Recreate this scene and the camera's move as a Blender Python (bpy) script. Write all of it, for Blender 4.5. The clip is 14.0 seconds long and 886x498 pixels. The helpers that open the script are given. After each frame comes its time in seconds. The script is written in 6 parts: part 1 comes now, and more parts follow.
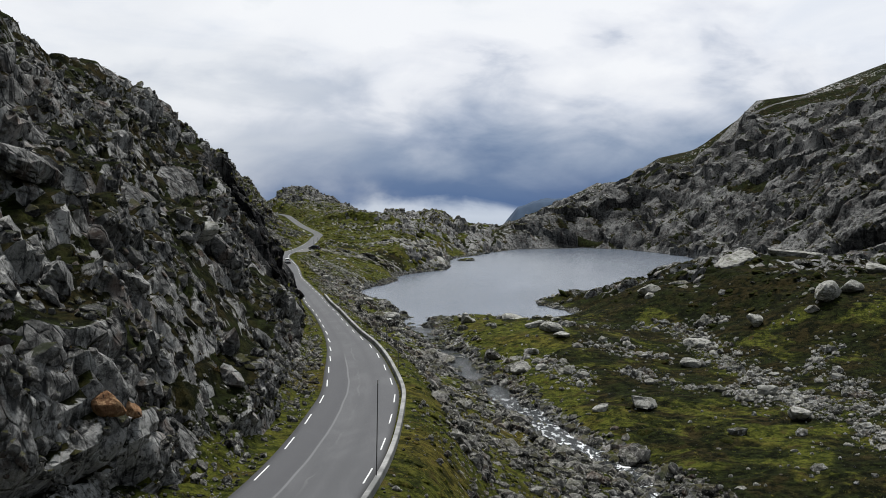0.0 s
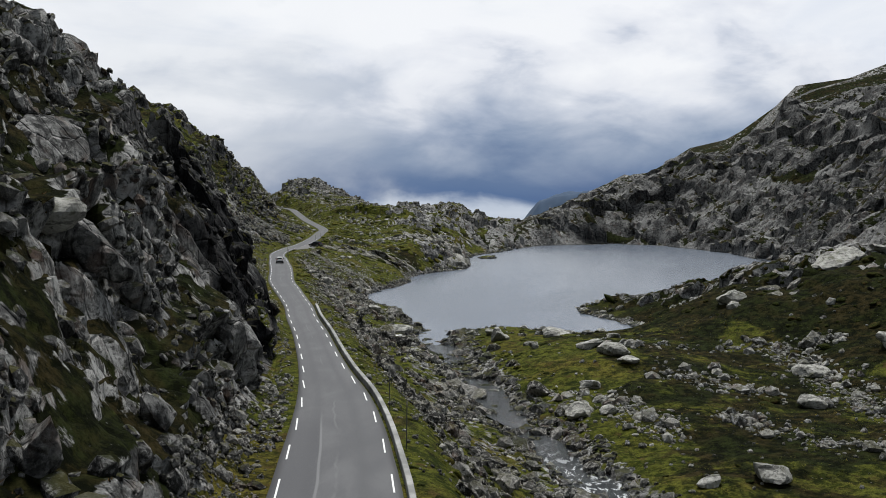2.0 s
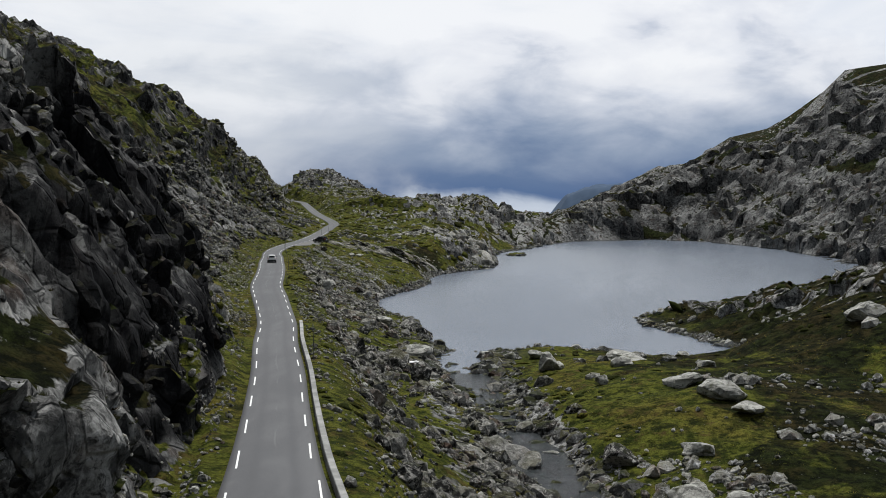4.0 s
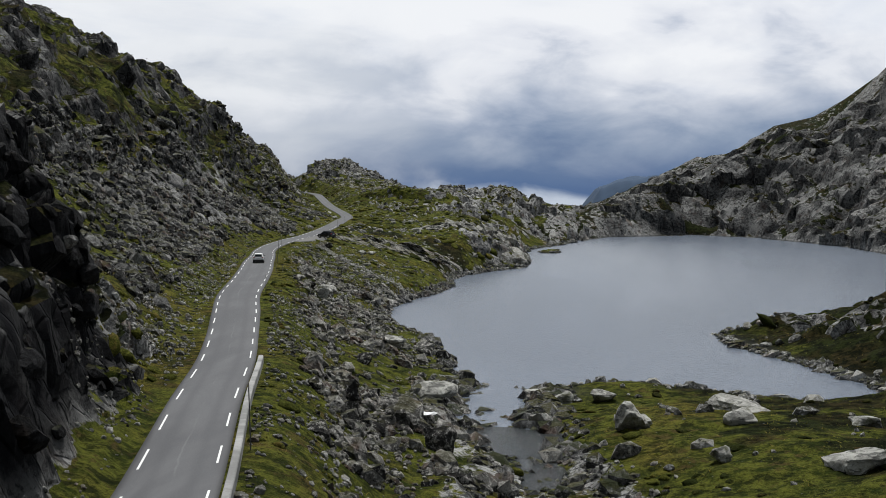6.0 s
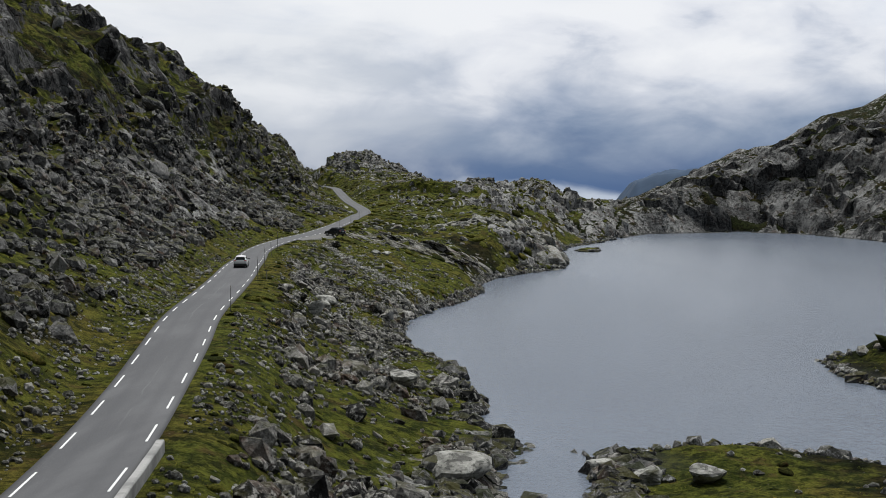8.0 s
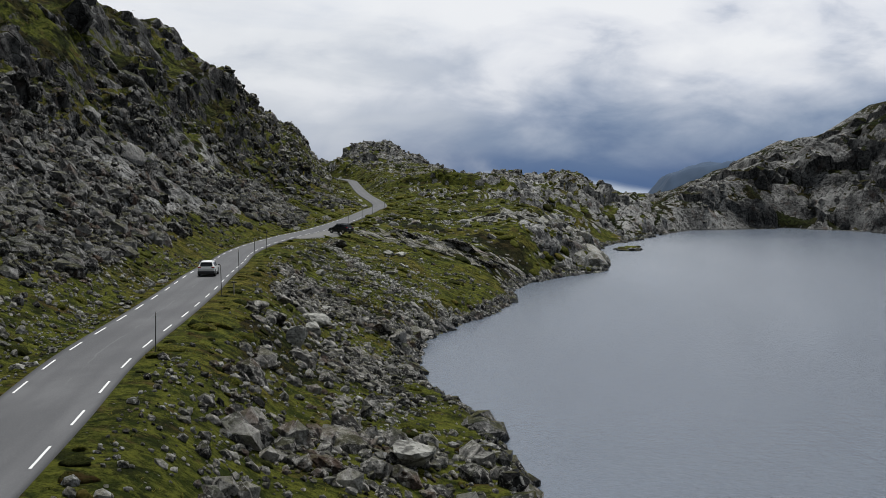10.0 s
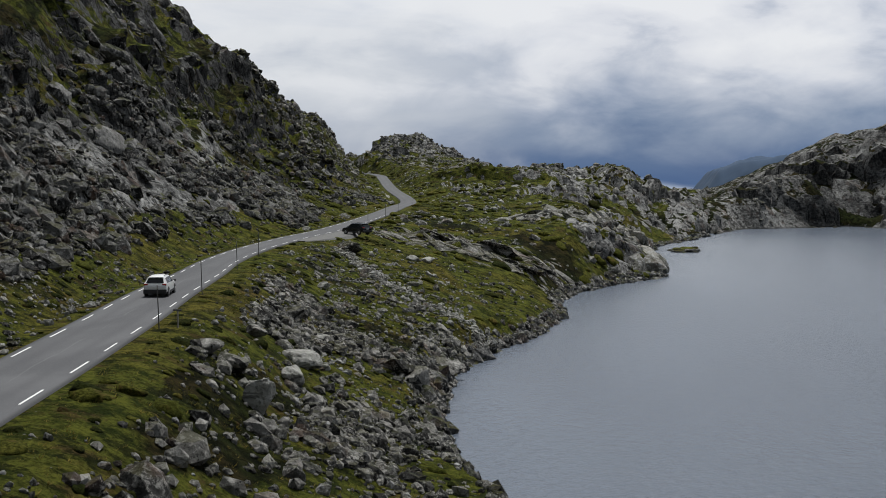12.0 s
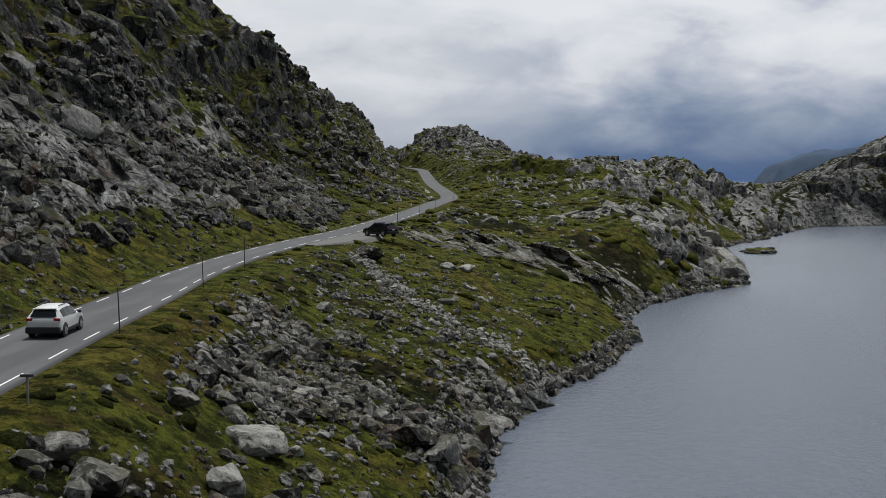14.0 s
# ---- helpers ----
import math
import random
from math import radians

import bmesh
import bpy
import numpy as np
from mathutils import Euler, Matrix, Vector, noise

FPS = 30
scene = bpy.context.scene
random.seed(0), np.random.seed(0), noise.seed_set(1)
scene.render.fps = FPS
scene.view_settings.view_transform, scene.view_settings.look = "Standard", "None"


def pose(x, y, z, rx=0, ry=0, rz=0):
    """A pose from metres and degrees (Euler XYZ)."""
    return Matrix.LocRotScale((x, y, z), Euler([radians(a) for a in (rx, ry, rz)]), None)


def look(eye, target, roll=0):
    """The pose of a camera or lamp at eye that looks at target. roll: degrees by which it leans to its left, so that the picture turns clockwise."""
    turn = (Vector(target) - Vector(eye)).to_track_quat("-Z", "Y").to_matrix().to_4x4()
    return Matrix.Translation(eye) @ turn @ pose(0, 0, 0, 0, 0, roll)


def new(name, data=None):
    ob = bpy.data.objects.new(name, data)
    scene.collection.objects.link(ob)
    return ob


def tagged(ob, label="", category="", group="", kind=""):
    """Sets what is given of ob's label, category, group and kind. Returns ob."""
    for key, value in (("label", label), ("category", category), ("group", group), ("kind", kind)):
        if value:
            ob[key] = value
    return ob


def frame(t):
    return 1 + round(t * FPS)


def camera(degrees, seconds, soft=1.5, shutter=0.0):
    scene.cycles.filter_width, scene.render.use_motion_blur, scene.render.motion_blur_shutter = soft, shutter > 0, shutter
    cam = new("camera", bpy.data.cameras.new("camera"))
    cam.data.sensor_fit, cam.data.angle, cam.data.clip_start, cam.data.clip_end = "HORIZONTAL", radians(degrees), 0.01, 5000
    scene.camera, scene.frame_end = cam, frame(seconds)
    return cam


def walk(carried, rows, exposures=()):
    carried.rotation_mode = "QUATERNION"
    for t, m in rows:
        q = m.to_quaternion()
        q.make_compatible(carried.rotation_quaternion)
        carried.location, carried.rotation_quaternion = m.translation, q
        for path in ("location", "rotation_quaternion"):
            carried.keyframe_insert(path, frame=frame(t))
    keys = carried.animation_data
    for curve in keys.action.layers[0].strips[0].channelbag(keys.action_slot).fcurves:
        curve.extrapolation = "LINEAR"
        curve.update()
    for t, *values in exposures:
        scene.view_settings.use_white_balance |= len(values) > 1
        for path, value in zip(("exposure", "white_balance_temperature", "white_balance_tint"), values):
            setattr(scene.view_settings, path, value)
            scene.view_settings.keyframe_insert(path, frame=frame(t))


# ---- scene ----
import itertools

cam = camera(42.0, 14.0, 0.7)
# seconds, eye x, y, z, pitch, lean, yaw
ROWS = [
    (0, -0.00, 0.00, 24.50, -2.222, -0.108, -0.000),
    (0.5, -0.24, 12.33, 24.04, -2.246, -0.050, 0.106),
    (1, -0.59, 24.74, 23.53, -2.293, -0.004, 0.286),
    (1.5, -1.03, 36.79, 23.07, -2.347, 0.013, 0.491),
    (2, -1.44, 48.52, 22.66, -2.404, 0.019, 0.742),
    (2.5, -1.85, 59.95, 22.23, -2.463, 0.058, 0.996),
    (3, -2.30, 71.25, 21.73, -2.499, 0.060, 1.242),
    (3.5, -2.74, 82.59, 21.26, -2.545, 0.048, 1.496),
    (4, -3.17, 93.82, 20.81, -2.598, 0.033, 1.761),
    (4.5, -3.60, 104.80, 20.39, -2.657, 0.022, 2.036),
    (5, -4.04, 115.39, 20.00, -2.720, 0.011, 2.324),
    (5.5, -4.49, 125.43, 19.64, -2.784, -0.004, 2.626),
    (6, -4.95, 134.78, 19.32, -2.849, -0.030, 2.943),
    (6.5, -5.34, 143.62, 19.02, -2.893, -0.030, 3.286),
    (7, -5.75, 152.16, 18.75, -2.934, -0.031, 3.626),
    (7.5, -6.17, 160.52, 18.51, -2.989, -0.006, 3.975),
    (8, -6.61, 168.60, 18.26, -3.041, 0.030, 4.311),
    (8.5, -7.21, 176.72, 18.02, -3.101, 0.032, 4.607),
    (9, -7.92, 184.80, 17.79, -3.165, 0.013, 4.879),
    (9.5, -8.69, 192.80, 17.57, -3.230, -0.017, 5.144),
    (10, -9.49, 200.63, 17.35, -3.292, -0.053, 5.419),
    (10.5, -10.25, 208.25, 17.14, -3.347, -0.083, 5.720),
    (11, -10.95, 215.58, 16.93, -3.391, -0.091, 6.065),
    (11.5, -11.59, 222.47, 16.77, -3.424, -0.087, 6.583),
    (12, -12.20, 229.13, 16.63, -3.441, -0.032, 7.168),
    (12.5, -12.88, 235.95, 16.44, -3.478, 0.022, 7.743),
    (13, -13.59, 242.56, 16.26, -3.516, 0.056, 8.318),
    (13.5, -14.25, 249.11, 16.09, -3.565, 0.094, 8.907),
    (14, -15.06, 255.83, 15.91, -3.606, 0.107, 9.509),
]
walk(cam, [(t, pose(x, y, z, 90 + pitch, lean, yaw)) for t, x, y, z, pitch, lean, yaw in ROWS], [(0.0, 0.05), (6.0, 0.0), (11.0, -0.1), (14.0, -0.2)])

# ---- light ----
scene.view_settings.exposure = 0.0
world = bpy.data.worlds.new("overcast_sky")
scene.world = world
world.use_nodes = True
wn, wl = world.node_tree.nodes, world.node_tree.links
wn.clear()


def wnode(kind, **sets):
    n = wn.new(kind)
    for key, value in sets.items():
        n.inputs[key.replace("_", " ")].default_value = value
    return n


w_out = wn.new("ShaderNodeOutputWorld")
w_bg = wn.new("ShaderNodeBackground")
w_co = wn.new("ShaderNodeTexCoord")
w_sky = wn.new("ShaderNodeTexSky")
w_sky.sky_type, w_sky.sun_disc, w_sky.sun_elevation, w_sky.sun_rotation = "NISHITA", False, radians(64), radians(4)
w_skyg = wn.new("ShaderNodeMix")
w_skyg.data_type, w_skyg.blend_type = "RGBA", "MULTIPLY"
w_skyg.inputs[0].default_value = 1.0
w_skyg.inputs[7].default_value = (0.10, 0.10, 0.10, 1)
wl.new(w_sky.outputs[0], w_skyg.inputs[6])
# cloud sheet: broad masses drawn out along the horizon
w_map = wn.new("ShaderNodeMapping")
w_map.inputs["Scale"].default_value = (1.0, 1.0, 2.3)
wl.new(w_co.outputs["Generated"], w_map.inputs["Vector"])
w_n1 = wnode("ShaderNodeTexNoise", Scale=6.0, Detail=7.0, Roughness=0.50, Distortion=0.5)
w_n2 = wnode("ShaderNodeTexNoise", Scale=11.0, Detail=6.0, Roughness=0.55, Distortion=0.4)
wl.new(w_map.outputs[0], w_n1.inputs["Vector"])
wl.new(w_map.outputs[0], w_n2.inputs["Vector"])
w_sep = wn.new("ShaderNodeSeparateXYZ")
wl.new(w_co.outputs["Generated"], w_sep.inputs[0])


def wmath(op, a, b=None, c=None):
    n = wn.new("ShaderNodeMath")
    n.operation = op
    for i, v in enumerate((a, b, c)):
        if v is None:
            continue
        if isinstance(v, (int, float)):
            n.inputs[i].default_value = v
        else:
            wl.new(v, n.inputs[i])
    return n.outputs[0]


# height in the sky, ruffled by the cloud noise
w_el = wmath("ADD", w_sep.outputs[2], 0.03)
w_ruf = wmath("MULTIPLY_ADD", w_n1.outputs[0], 0.32, -0.145)
w_ruf = wmath("ADD", w_ruf, wmath("MULTIPLY_ADD", w_n2.outputs[0], 0.16, -0.08))
w_calm = wmath("MAXIMUM", wmath("MINIMUM", wmath("MULTIPLY", w_el, 5.5), 1.0), 0.10)
w_h = wmath("ADD", w_el, wmath("MULTIPLY", w_ruf, w_calm))
w_ramp = wn.new("ShaderNodeValToRGB")
stops = [
    (0.000, (0.42, 0.49, 0.60)), (0.022, (0.56, 0.63, 0.74)), (0.033, (0.06, 0.135, 0.30)), (0.052, (0.085, 0.16, 0.32)),
    (0.076, (0.24, 0.31, 0.45)), (0.105, (0.47, 0.52, 0.63)), (0.140, (0.78, 0.80, 0.86)), (0.18, (0.91, 0.92, 0.95)), (0.26, (0.92, 0.93, 0.95)), (0.36, (0.58, 0.64, 0.70)), (1.000, (0.64, 0.70, 0.76))]
w_ramp.color_ramp.elements.remove(w_ramp.color_ramp.elements[1])
for i, (at, colour) in enumerate(stops):
    e = w_ramp.color_ramp.elements[0] if i == 0 else w_ramp.color_ramp.elements.new(at)
    e.position, e.color = at, (*colour, 1)
wl.new(w_h, w_ramp.inputs[0])
# the cloud bank hangs over the lake only; to the west the sky is pale down to the hills
w_pale = wn.new("ShaderNodeValToRGB")
w_pale.color_ramp.elements.remove(w_pale.color_ramp.elements[1])
for i, (at, colour) in enumerate([(0.0, (0.62, 0.66, 0.72)), (0.05, (0.56, 0.60, 0.68)), (0.10, (0.58, 0.62, 0.70)), (0.15, (0.80, 0.82, 0.86)), (0.26, (0.92, 0.93, 0.95)), (0.36, (0.58, 0.64, 0.70)), (1.0, (0.64, 0.70, 0.76))]):
    e = w_pale.color_ramp.elements[0] if i == 0 else w_pale.color_ramp.elements.new(at)
    e.position, e.color = at, (*colour, 1)
wl.new(w_h, w_pale.inputs[0])
w_east = wn.new("ShaderNodeMapRange")
w_east.interpolation_type = "SMOOTHSTEP"
for i, v in ((1, -0.22), (2, -0.05), (3, 0.0), (4, 1.0)):
    w_east.inputs[i].default_value = v
wl.new(wmath("ADD", w_sep.outputs[0], wmath("MULTIPLY_ADD", w_n1.outputs[0], 0.5, -0.25)), w_east.inputs[0])
w_bank = wn.new("ShaderNodeMix")
w_bank.data_type = "RGBA"
wl.new(w_east.outputs[0], w_bank.inputs[0])
wl.new(w_pale.outputs[0], w_bank.inputs[6])
wl.new(w_ramp.outputs[0], w_bank.inputs[7])
w_mix = wn.new("ShaderNodeMix")
w_mix.data_type = "RGBA"
w_mix.inputs[0].default_value = 0.92
wl.new(w_skyg.outputs[2], w_mix.inputs[6])
# broken cloud layer seen in perspective: darker undersides between bright tops
w_flat = wn.new("ShaderNodeVectorMath")
w_flat.operation = "DIVIDE"
w_low = wn.new("ShaderNodeCombineXYZ")
for i in (0, 1, 2):
    wl.new(wmath("ADD", wmath("MAXIMUM", w_sep.outputs[2], 0.0), 0.22), w_low.inputs[i])
wl.new(w_co.outputs["Generated"], w_flat.inputs[0])
wl.new(w_low.outputs[0], w_flat.inputs[1])
w_n3 = wnode("ShaderNodeTexNoise", Scale=1.3, Detail=8.0, Roughness=0.55, Distortion=0.5)
wl.new(w_flat.outputs[0], w_n3.inputs["Vector"])
w_under = wn.new("ShaderNodeMapRange")
w_under.interpolation_type = "SMOOTHSTEP"
for i, v in ((1, 0.47), (2, 0.66), (3, 0.0), (4, 0.34)):
    w_under.inputs[i].default_value = v
wl.new(w_n3.outputs[0], w_under.inputs[0])
w_cloud = wn.new("ShaderNodeMix")
w_cloud.data_type, w_cloud.blend_type = "RGBA", "MULTIPLY"
wl.new(w_under.outputs[0], w_cloud.inputs[0])
wl.new(w_bank.outputs[2], w_cloud.inputs[6])
w_cloud.inputs[7].default_value = (0.58, 0.66, 0.80, 1)
# unseen sky behind, away from the sun, is dimmed to cut the fill
w_rear = wn.new("ShaderNodeMapRange")
w_rear.interpolation_type = "SMOOTHSTEP"
for i, v in ((1, -0.75), (2, 0.45), (3, 0.22), (4, 1.0)):
    w_rear.inputs[i].default_value = v
wl.new(wmath("ADD", w_sep.outputs[1], wmath("MULTIPLY", w_sep.outputs[2], 0.25)), w_rear.inputs[0])
w_dim = wn.new("ShaderNodeVectorMath")
w_dim.operation = "SCALE"
wl.new(w_cloud.outputs[2], w_dim.inputs[0])
wl.new(w_rear.outputs[0], w_dim.inputs["Scale"])
wl.new(w_dim.outputs[0], w_mix.inputs[7])
wl.new(w_mix.outputs[2], w_bg.inputs[0])
w_bg.inputs[1].default_value = 1.0
wl.new(w_bg.outputs[0], w_out.inputs[0])

sun_data = bpy.data.lights.new("sun", "SUN")
sun_data.energy, sun_data.angle, sun_data.color = 4.8, radians(12), (0.99, 0.98, 0.96)
sun = new("sun", sun_data)
sun.matrix_world = look((3, 48, 100), (0, 0, 0))


# ---- materials ----
class Mat:
    """A node material under construction."""

    def __init__(self, name):
        self.m = bpy.data.materials.new(name)
        self.m.use_nodes = True
        self.n, self.l = self.m.node_tree.nodes, self.m.node_tree.links
        self.b = self.n["Principled BSDF"]
        self.co = self.n.new("ShaderNodeNewGeometry").outputs["Position"]

    def put(self, value, socket):
        if isinstance(value, bpy.types.NodeSocket):
            self.l.new(value, socket)
        elif isinstance(value, tuple) and len(value) == 3 and socket.type == "RGBA":
            socket.default_value = (*value, 1)
        else:
            socket.default_value = value

    def noise(self, scale, detail=5.0, rough=0.55, dist=0.0, co=None):
        n = self.n.new("ShaderNodeTexNoise")
        self.l.new(co or self.co, n.inputs["Vector"])
        n.inputs["Scale"].default_value, n.inputs["Detail"].default_value = scale, detail
        n.inputs["Roughness"].default_value, n.inputs["Distortion"].default_value = rough, dist
        return n.outputs[0]

    def cells(self, scale, feature="F1", co=None, out=0):
        n = self.n.new("ShaderNodeTexVoronoi")
        n.feature = feature
        self.l.new(co or self.co, n.inputs["Vector"])
        n.inputs["Scale"].default_value = scale
        return n.outputs[out]

    def scaled(self, sx, sy, sz, co=None):
        n = self.n.new("ShaderNodeMapping")
        n.inputs["Scale"].default_value = (sx, sy, sz)
        self.l.new(co or self.co, n.inputs["Vector"])
        return n.outputs[0]

    def math(self, op, a, b=0.0, clamp=False):
        n = self.n.new("ShaderNodeMath")
        n.operation, n.use_clamp = op, clamp
        self.put(a, n.inputs[0]), self.put(b, n.inputs[1])
        return n.outputs[0]

    def span(self, v, lo, hi, a=0.0, b=1.0):
        n = self.n.new("ShaderNodeMapRange")
        n.interpolation_type = "SMOOTHSTEP"
        for i, x in enumerate((v, lo, hi, a, b)):
            self.put(x, n.inputs[i])
        return n.outputs[0]

    def mix(self, f, a, b, how="MIX"):
        n = self.n.new("ShaderNodeMix")
        n.data_type, n.blend_type = "RGBA", how
        self.put(f, n.inputs[0]), self.put(a, n.inputs[6]), self.put(b, n.inputs[7])
        return n.outputs[2]

    def attr(self, name):
        n = self.n.new("ShaderNodeAttribute")
        n.attribute_name = name
        return n.outputs["Fac"]

    def facing_up(self):
        n = self.n.new("ShaderNodeSeparateXYZ")
        self.l.new(self.n.new("ShaderNodeNewGeometry").outputs["Normal"], n.inputs[0])
        return n.outputs[2]

    def island(self):
        return self.n.new("ShaderNodeNewGeometry").outputs["Random Per Island"]

    def chance(self):
        return self.n.new("ShaderNodeObjectInfo").outputs["Random"]

    def bump(self, height, strength=0.5, dist=0.1, after=None):
        n = self.n.new("ShaderNodeBump")
        n.inputs["Strength"].default_value, n.inputs["Distance"].default_value = strength, dist
        self.l.new(height, n.inputs["Height"])
        if after:
            self.l.new(after, n.inputs["Normal"])
        return n.outputs[0]

    def done(self, colour, rough=0.8, metal=0.0, normal=None, spec=0.5):
        self.put(colour, self.b.inputs["Base Color"])
        self.put(rough, self.b.inputs["Roughness"])
        self.put(metal, self.b.inputs["Metallic"])
        self.b.inputs["Specular IOR Level"].default_value = spec
        if normal:
            self.l.new(normal, self.b.inputs["Normal"])
        return self.m


def rock_colour(m):
    """Gneiss: grey in broad sheets, pale crust lichen, dark water stains running down, rusty spots."""
    big, small, tiny = m.noise(0.10, 6, 0.65, 0.5), m.noise(0.9, 9, 0.70, 0.4), m.noise(3.4, 9, 0.75, 0.2)
    band = m.noise(0.5, 7, 0.66, 0.6, m.scaled(0.5, 0.5, 2.2))
    streak = m.noise(0.55, 6, 0.62, 0.7, m.scaled(1.0, 1.0, 0.25))
    c = m.mix(m.span(m.math("ADD", m.math("MULTIPLY", small, 0.6), m.math("MULTIPLY", band, 0.4)), 0.38, 0.60), (0.034, 0.034, 0.033), (0.185, 0.183, 0.176))
    c = m.mix(m.math("MULTIPLY", m.span(m.math("ADD", m.math("ADD", m.math("MULTIPLY", big, 0.8), m.math("MULTIPLY", small, 0.7)), m.math("MULTIPLY", tiny, 0.6)), 0.99, 1.19), 0.9), c, (0.35, 0.347, 0.332))
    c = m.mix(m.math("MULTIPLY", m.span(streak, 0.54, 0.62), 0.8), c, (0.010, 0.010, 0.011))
    c = m.mix(m.math("MULTIPLY", m.span(m.noise(0.28, 5, 0.6), 0.55, 0.68), 0.45), c, (0.15, 0.105, 0.082))
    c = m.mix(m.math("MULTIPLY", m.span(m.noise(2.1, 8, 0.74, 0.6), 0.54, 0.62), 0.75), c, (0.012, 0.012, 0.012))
    return c, big, m.math("ADD", small, m.math("MULTIPLY", tiny, 0.4))


def rock_relief(m, small):
    crack = m.cells(0.6, "DISTANCE_TO_EDGE", m.scaled(1.0, 1.0, 0.6))
    h = m.math("ADD", small, m.math("MULTIPLY", m.span(crack, 0.0, 0.07), 0.5))
    return m.bump(h, 1.0, 0.42)


def turf_colour(m):
    big, mid, fine = m.noise(0.06, 5, 0.6, 0.4), m.noise(0.8, 9, 0.76, 0.2), m.noise(4.5, 8, 0.8)
    c = m.mix(m.span(mid, 0.40, 0.60), (0.021, 0.029, 0.006), (0.100, 0.106, 0.018))
    c = m.mix(m.math("MULTIPLY", m.span(big, 0.50, 0.66), 0.75), c, m.mix(m.span(mid, 0.42, 0.60), (0.036, 0.030, 0.008), (0.140, 0.112, 0.025)))
    c = m.mix(m.math("MULTIPLY", m.span(m.noise(0.42, 8, 0.72, 0.3), 0.54, 0.64), 0.7), c, (0.078, 0.050, 0.021))
    c = m.mix(m.math("MULTIPLY", m.span(m.noise(0.62, 8, 0.74, 0.2), 0.52, 0.60), 0.85), c, (0.012, 0.015, 0.005))
    heath = m.mix(m.span(mid, 0.42, 0.60), (0.004, 0.005, 0.002), m.mix(m.span(m.noise(0.16, 5, 0.6, 0.4), 0.42, 0.6), (0.021, 0.027, 0.008), (0.036, 0.028, 0.011)))
    c = m.mix(m.span(m.math("ADD", m.attr("heath"), m.math("MULTIPLY", m.math("SUBTRACT", m.noise(0.13, 6, 0.65, 0.5), 0.5), 1.7)), 0.40, 0.58), c, heath)
    c = m.mix(m.math("MULTIPLY", m.span(fine, 0.46, 0.60), 0.55), c, (0.005, 0.006, 0.002))
    stone = m.cells(1.5)
    c = m.mix(m.span(m.math("ADD", stone, m.math("MULTIPLY", mid, 0.5)), 0.27, 0.33, 0.8, 0.0), c, (0.16, 0.156, 0.145))
    return c, mid, fine


def terrain_material():
    m = Mat("mountain_ground")
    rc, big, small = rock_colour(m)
    gc, mid, fine = turf_colour(m)
    up = m.facing_up()
    patch = m.noise(0.45, 7, 0.68, 0.4)
    k = m.math("ADD", m.math("MULTIPLY", m.attr("rocky"), 0.95), m.math("MULTIPLY", m.math("SUBTRACT", 1.0, up), 1.28))
    k = m.math("ADD", k, m.math("MULTIPLY", m.math("SUBTRACT", patch, 0.5), 1.7))
    k = m.span(k, 0.64, 0.76)
    # wet dark rim along the water
    sep = m.n.new("ShaderNodeSeparateXYZ")
    m.l.new(m.co, sep.inputs[0])
    rim = m.span(sep.outputs[2], 0.15, 0.7, 1.0, 0.0)
    rim = m.math("MULTIPLY", rim, m.attr("shore"))
    # black tone on steep faces: their shade put into the colour, less on tops
    rc = m.mix(m.math("MULTIPLY", m.math("MULTIPLY", m.attr("wet_shade"), m.span(up, 0.45, 0.85, 1.0, 0.45)), m.span(m.noise(0.5, 6, 0.65, 0.6, m.scaled(1.0, 1.0, 0.45)), 0.36, 0.52, 0.86, 0.98)), rc, (0.006, 0.006, 0.007))
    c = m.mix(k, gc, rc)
    c = m.mix(m.math("MULTIPLY", rim, 0.7), c, (0.03, 0.03, 0.028))
    rb = rock_relief(m, small)
    tuft = m.math("ADD", mid, m.math("MULTIPLY", fine, 0.8))
    gb = m.bump(tuft, 0.9, 0.32)
    n = m.n.new("ShaderNodeMix")
    n.data_type = "VECTOR"
    m.put(k, n.inputs[0]), m.l.new(gb, n.inputs[4]), m.l.new(rb, n.inputs[5])
    return m.done(c, m.span(k, 0.0, 1.0, 0.95, 0.72), normal=n.outputs[1], spec=0.02)


